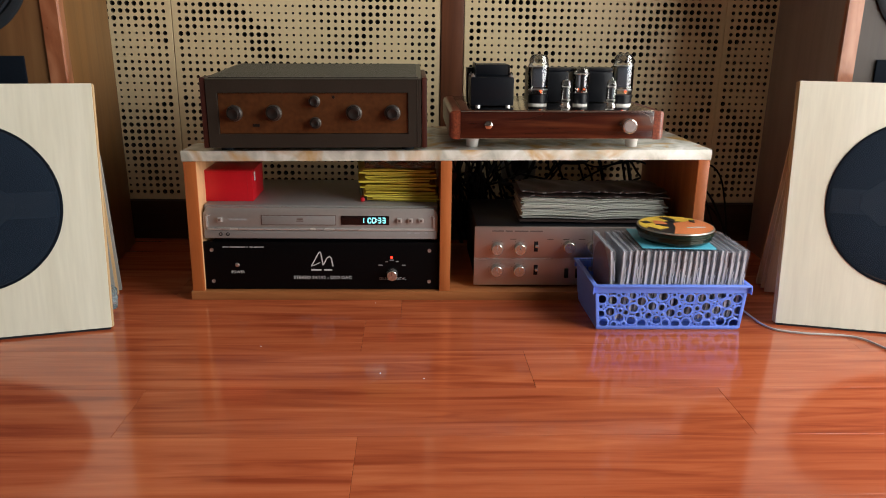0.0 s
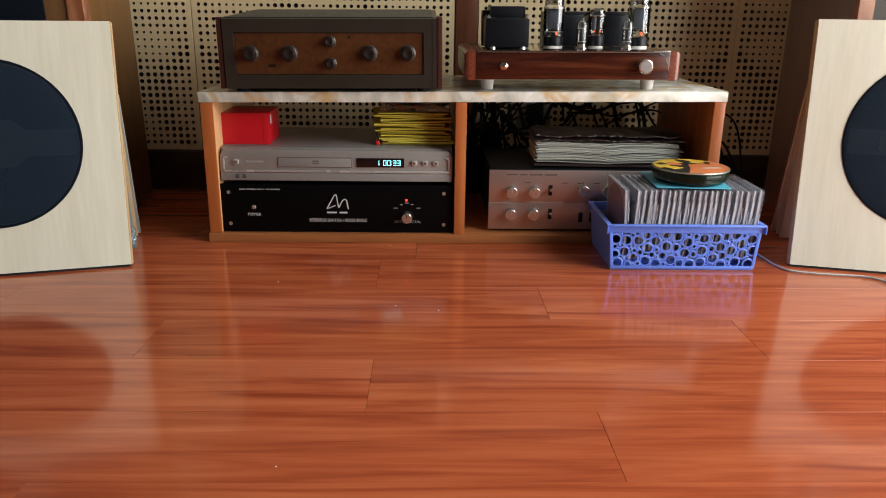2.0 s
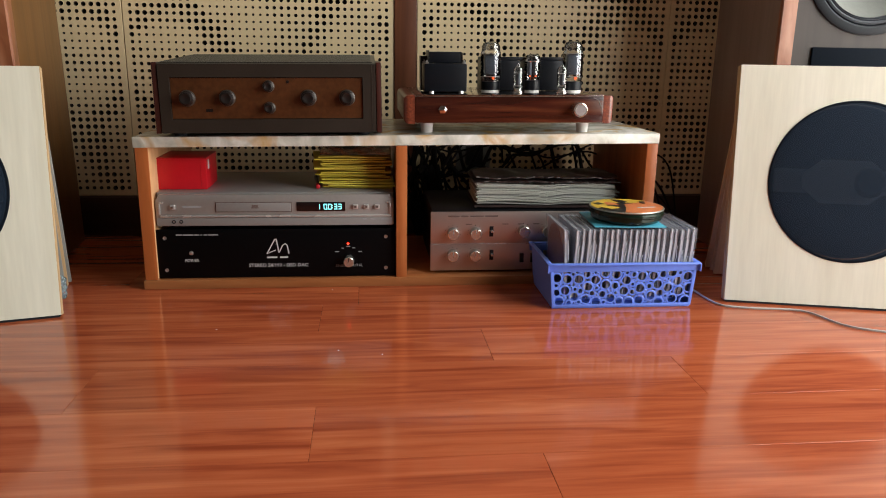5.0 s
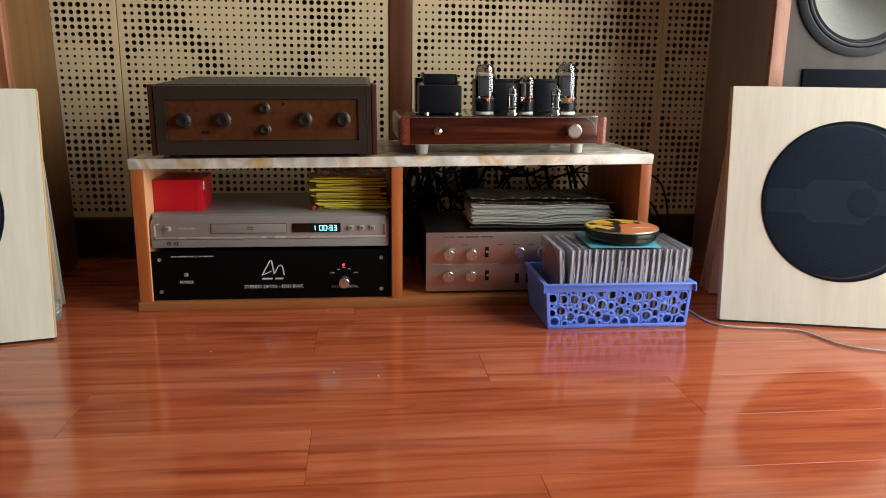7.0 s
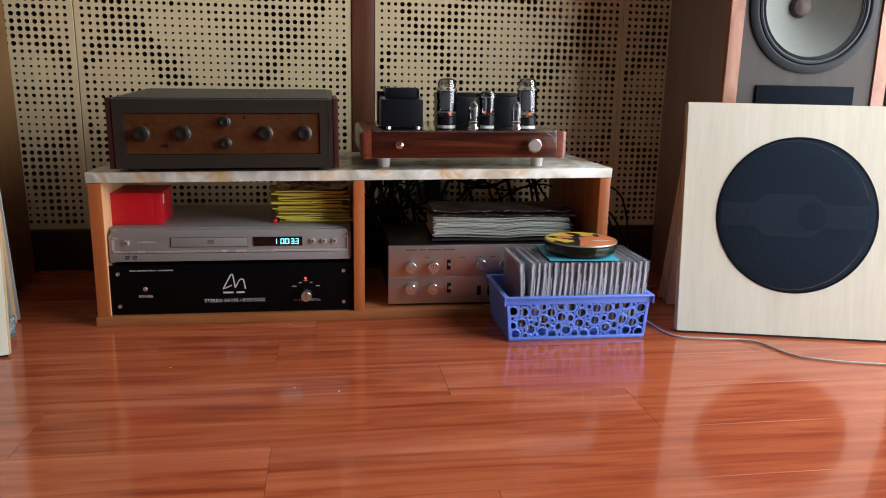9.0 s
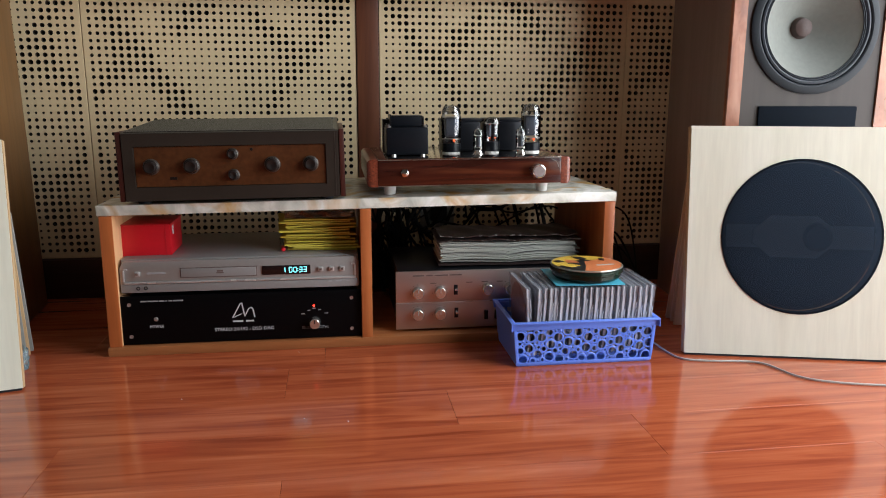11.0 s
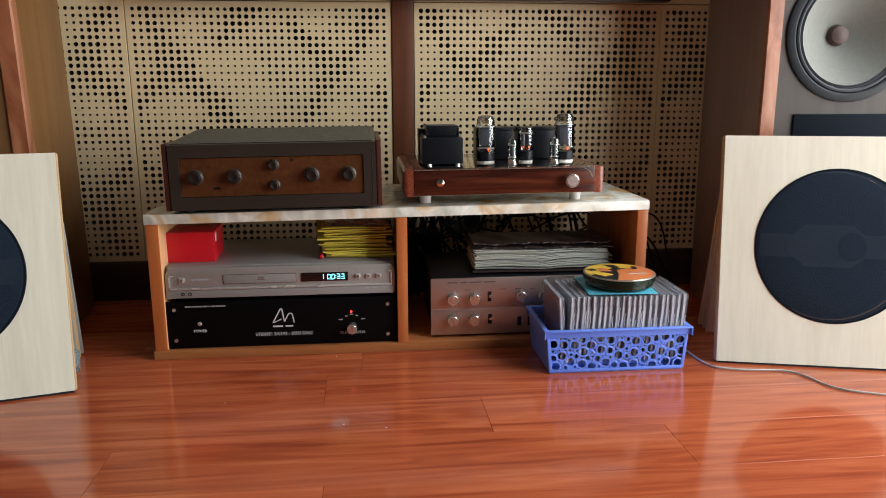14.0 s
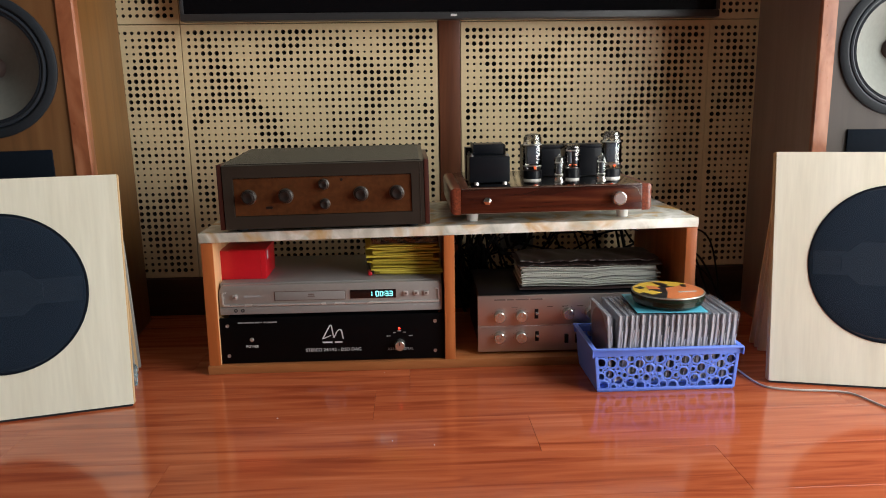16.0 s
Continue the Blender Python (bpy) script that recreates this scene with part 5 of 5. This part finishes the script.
def tower(m, sg, side, front, label, wz, band):
    """Origin: inner lower front corner; x runs outward; band: how far the burl wraps round the corner."""
    t = thing("tower_speaker", m, label, "loudspeaker", "tower loudspeakers")

    def sp(x0, x1, *r):
        return span(min(sg * x0, sg * x1), max(sg * x0, sg * x1), *r)

    W, D, H = 0.344, 0.3, 1.28
    part("cabinet", joined(sp(0.001, 0.02, band + 0.0003, D, 0.0, H, 0.001), sp(W - 0.02, W - 0.001, band + 0.0003, D, 0.0, H, 0.001), sp(0.0201, W - 0.0201, D - 0.018, D - 0.001, 0.0, H), sp(0.0201, W - 0.0201, 0.03, D - 0.0182, 0.0, 0.02), sp(0.0201, W - 0.0201, 0.03, D - 0.0182, H - 0.02, H)), side, t, "wood veneered cabinet")
    # front: burl posts with a chamfer, and a plain baffle between
    for a in (0, 1):
        o = [(0.0, band), (0.0, 0.004), (0.003, 0.0), (0.03, 0.0), (0.03, 0.0295), (0.0202, 0.0295), (0.0202, band)]
        if a:
            o = [(W - x, y) for x, y in o]
        bm = bmesh.new()
        lo, hi = [bm.verts.new((sg * x, y, 0.002)) for x, y in o], [bm.verts.new((sg * x, y, H - 0.002)) for x, y in o]
        bm.faces.new(lo), bm.faces.new(hi[::-1])
        for k in range(7):
            bm.faces.new((lo[k], hi[k], hi[(k + 1) % 7], lo[(k + 1) % 7]))
        bmesh.ops.recalc_face_normals(bm, faces=bm.faces[:])
        part("corner_post", bm, BURL, t, "orange burl corner post")
    secs = []
    for z0, z1, zc in ((0.002, wz + 0.145, wz), (wz + 0.145, wz + 0.42, wz + 0.29)):
        secs.append(holed(0.0302, W - 0.0302, z0, z1, W / 2, zc, 0.1142, 0.004, 0.0295, sg))
    secs.append(sp(0.0302, W - 0.0302, 0.004, 0.0295, wz + 0.42, H - 0.002))
    part("baffle", joined(*secs), front, t, "brown front baffle")
    cx = sg * W / 2
    for z in (wz, wz + 0.29):
        d = part("woofer", lathe([(0.1315, -0.0005), (0.1315, 0.004), (0.127, 0.0065), (0.1175, 0.007), (0.1145, 0.005), (0.1135, -0.001)], 56, FACE), RUBBER, t, "round woofer with a dark rubber surround", pose(cx, 0.004, z))
        part("surround", lathe([(0.1137, 0.001), (0.112, 0.0055), (0.1085, 0.0065), (0.1055, 0.0045), (0.1045, 0.0015), (0.1037, 0.004), (0.1025, 0.0042), (0.1015, 0.001), (0.1008, 0.003), (0.0998, 0.0032), (0.099, 0.0005)], 56, FACE), SURROUND, d)
        part("cone", lathe([(0.0988, 0.0005), (0.092, -0.005), (0.065, -0.026), (0.035, -0.046), (0.0165, -0.056)], 56, FACE), CONE, d, "pale grey paper cone")
        part("dust_cap", lathe([(0.0215, -0.0535), (0.0175, -0.04), (0.009, -0.035), (0, -0.034)], 32, FACE), CAPRED, d, "dull brown dust cap")
    part("tweeter", lathe([(0.05, -0.0005), (0.05, 0.004), (0.022, 0.001), (0.014, 0.005), (0, 0.009)], 40, FACE), BLACKSAT, t, "", pose(cx, 0.004, wz + 0.47))
    part("port", bm_box(0.206, 0.006, 0.07, (cx, 0.002, wz - 0.19), 0.002), NAVY, t, "dark slot cover under the woofer")
    return t


tower(pose(0.732, 1.35, 0, 0, 0, -3), 1, TOWERSIDE, BAFFLE, "tall dark brown tower loudspeaker with orange burl corners", 0.602, 0.009)
tower(pose(-0.651, 1.36, 0.006, 0, -1.0, 5.6), -1, TOWERSIDEL, BAFFLEL, "tall warm brown tower loudspeaker with orange burl corners, toned as lit", 0.583, 0.027)

# ---------------------------------------------------------------- cables
solid("speaker_cable", tube_bm([(0.556, 1.32, 0.0023), (0.561, 1.232, 0.0023), (0.571, 1.152, 0.0023), (0.616, 1.127, 0.0023), (0.702, 1.107, 0.0023), (0.733, 1.035, 0.0023), (0.782, 1.001, 0.0023), (0.864, 0.976, 0.0023), (1.05, 0.93, 0.0023), (1.35, 0.95, 0.0023)], 0.0017), CABLEGREY, "thin grey speaker cable lying on the floor", "cable")
for k, pts in enumerate((
        [(0.30, 1.62, 0.15), (0.42, 1.66, 0.2), (0.53, 1.67, 0.235), (0.6, 1.66, 0.19), (0.63, 1.64, 0.08), (0.64, 1.6, 0.0035)],
        [(0.2, 1.62, 0.18), (0.4, 1.67, 0.14), (0.54, 1.65, 0.19), (0.62, 1.67, 0.16), (0.66, 1.64, 0.05), (0.68, 1.56, 0.0035)],
        [(0.25, 1.63, 0.12), (0.45, 1.65, 0.09), (0.56, 1.64, 0.12), (0.65, 1.66, 0.1), (0.71, 1.62, 0.0035)],
        [(0.05, 1.63, 0.23), (0.1, 1.66, 0.2), (0.16, 1.65, 0.235), (0.26, 1.67, 0.23), (0.3, 1.64, 0.16)],
        [(0.06, 1.64, 0.18), (0.09, 1.65, 0.24), (0.14, 1.66, 0.18), (0.22, 1.65, 0.22), (0.4, 1.67, 0.245), (0.45, 1.66, 0.2)],
        [(0.04, 1.65, 0.24), (0.06, 1.66, 0.17), (0.12, 1.64, 0.15), (0.24, 1.66, 0.19)],
        [(0.07, 1.62, 0.24), (0.15, 1.63, 0.21), (0.27, 1.62, 0.245), (0.38, 1.63, 0.225), (0.5, 1.62, 0.24), (0.58, 1.64, 0.2), (0.6, 1.65, 0.1), (0.61, 1.6, 0.0035)],
        [(0.1, 1.61, 0.22), (0.2, 1.62, 0.235), (0.31, 1.61, 0.21), (0.42, 1.62, 0.23), (0.48, 1.63, 0.17), (0.57, 1.62, 0.16), (0.64, 1.64, 0.13), (0.69, 1.6, 0.0035)],
        [(0.3, 1.6, 0.23), (0.36, 1.61, 0.2), (0.45, 1.6, 0.215), (0.52, 1.61, 0.19), (0.6, 1.61, 0.21), (0.65, 1.62, 0.18), (0.67, 1.61, 0.09), (0.66, 1.56, 0.0035)])):
    solid("cable", tube_bm(pts, 0.0021 + 0.0005 * (k % 2)), CABLEBLK, "black cable tangled behind the rack, in part added for darkness", "cable", "cables behind the rack")
# dense heap of extra cables, added to make the shaded bay's back dark
rnd = random.Random(31)
for k in range(30):
    x, z, pts = rnd.uniform(0.045, 0.2) if k < 16 else rnd.uniform(0.035, 0.09), rnd.uniform(0.06, 0.2), []
    for q in range(7):
        pts.append((x, 1.655 + rnd.uniform(-0.04, 0.035), z))
        x += rnd.uniform(0.012, 0.062) if k < 16 else rnd.uniform(-0.012, 0.026)
        z = min(0.245, max(0.03, z + rnd.uniform(-0.07, 0.075)))
    pts.append((x + 0.02, 1.66, 0.004))
    solid("cable", tube_bm(pts, rnd.choice((0.0024, 0.003, 0.0042))), CABLEBLK, "black cable tangled behind the rack, in part added for darkness", "cable", "cables behind the rack")
plug = thing("power_plug", pose(0.205, 1.716, 0.19), "dark power plug in the wall behind the rack", "plug")
part("plug_body", span(-0.02, 0.02, -0.032, -0.008, -0.02, 0.025, 0.006), RUBBER, plug)
part("socket_plate", span(-0.04, 0.04, -0.0075, 0.01, -0.04, 0.045, 0.002), PAPERGREY, plug, "grey socket plate")

# ---------------------------------------------------------------- floor planks
PW, PL = 0.13, 0.808
STARTS = {0: 0.144, 1: -0.112, 2: 0.394, 3: 0.132, 4: -0.125, -1: 0.392}


def plank_mesh(w, d):
    bm = span(0.00018, w - 0.00018, 0.00015, d - 0.00015, -0.0088, 0.0, 0.0002, 1)
    me = bpy.data.meshes.new("plank")
    bm.to_mesh(me)
    bm.free()
    me.materials.append(LAMINATE)
    return me


whole = plank_mesh(PL, PW)
rnd = random.Random(3)
for row in range(-26, 10):
    y0, y1 = max(0.54 + PW * row, RY0), min(0.54 + PW * (row + 1), RY1)
    x = STARTS.get(row, rnd.uniform(0, PL)) - PL * 4
    while x < RX1 and y1 - y0 > 0.01:
        x0, x1 = max(x, RX0), min(x + PL, RX1)
        if x1 - x0 > 0.01:
            p = new("plank", whole if x1 - x0 > PL - 1e-6 and y1 - y0 > PW - 1e-6 else plank_mesh(x1 - x0, y1 - y0))
            p.parent = floor
            p.location = (x0, y0, 0)
        x += PL

# white specks: real crumbs, and solid dots for glints of the knobs
for x, y in ((-0.112, 1.276), (-0.027, 0.961), (-0.284, 1.078), (-0.091, 0.979), (-0.19, 0.565)):
    solid("crumb", lathe([(0, 0.0), (0.0009, 0.0002), (0.0007, 0.0007), (0, 0.0009)], 6, pose(x, y, 0.0001)), WHITEPL, "tiny white speck on the floor", "crumb", "crumbs on the floor")
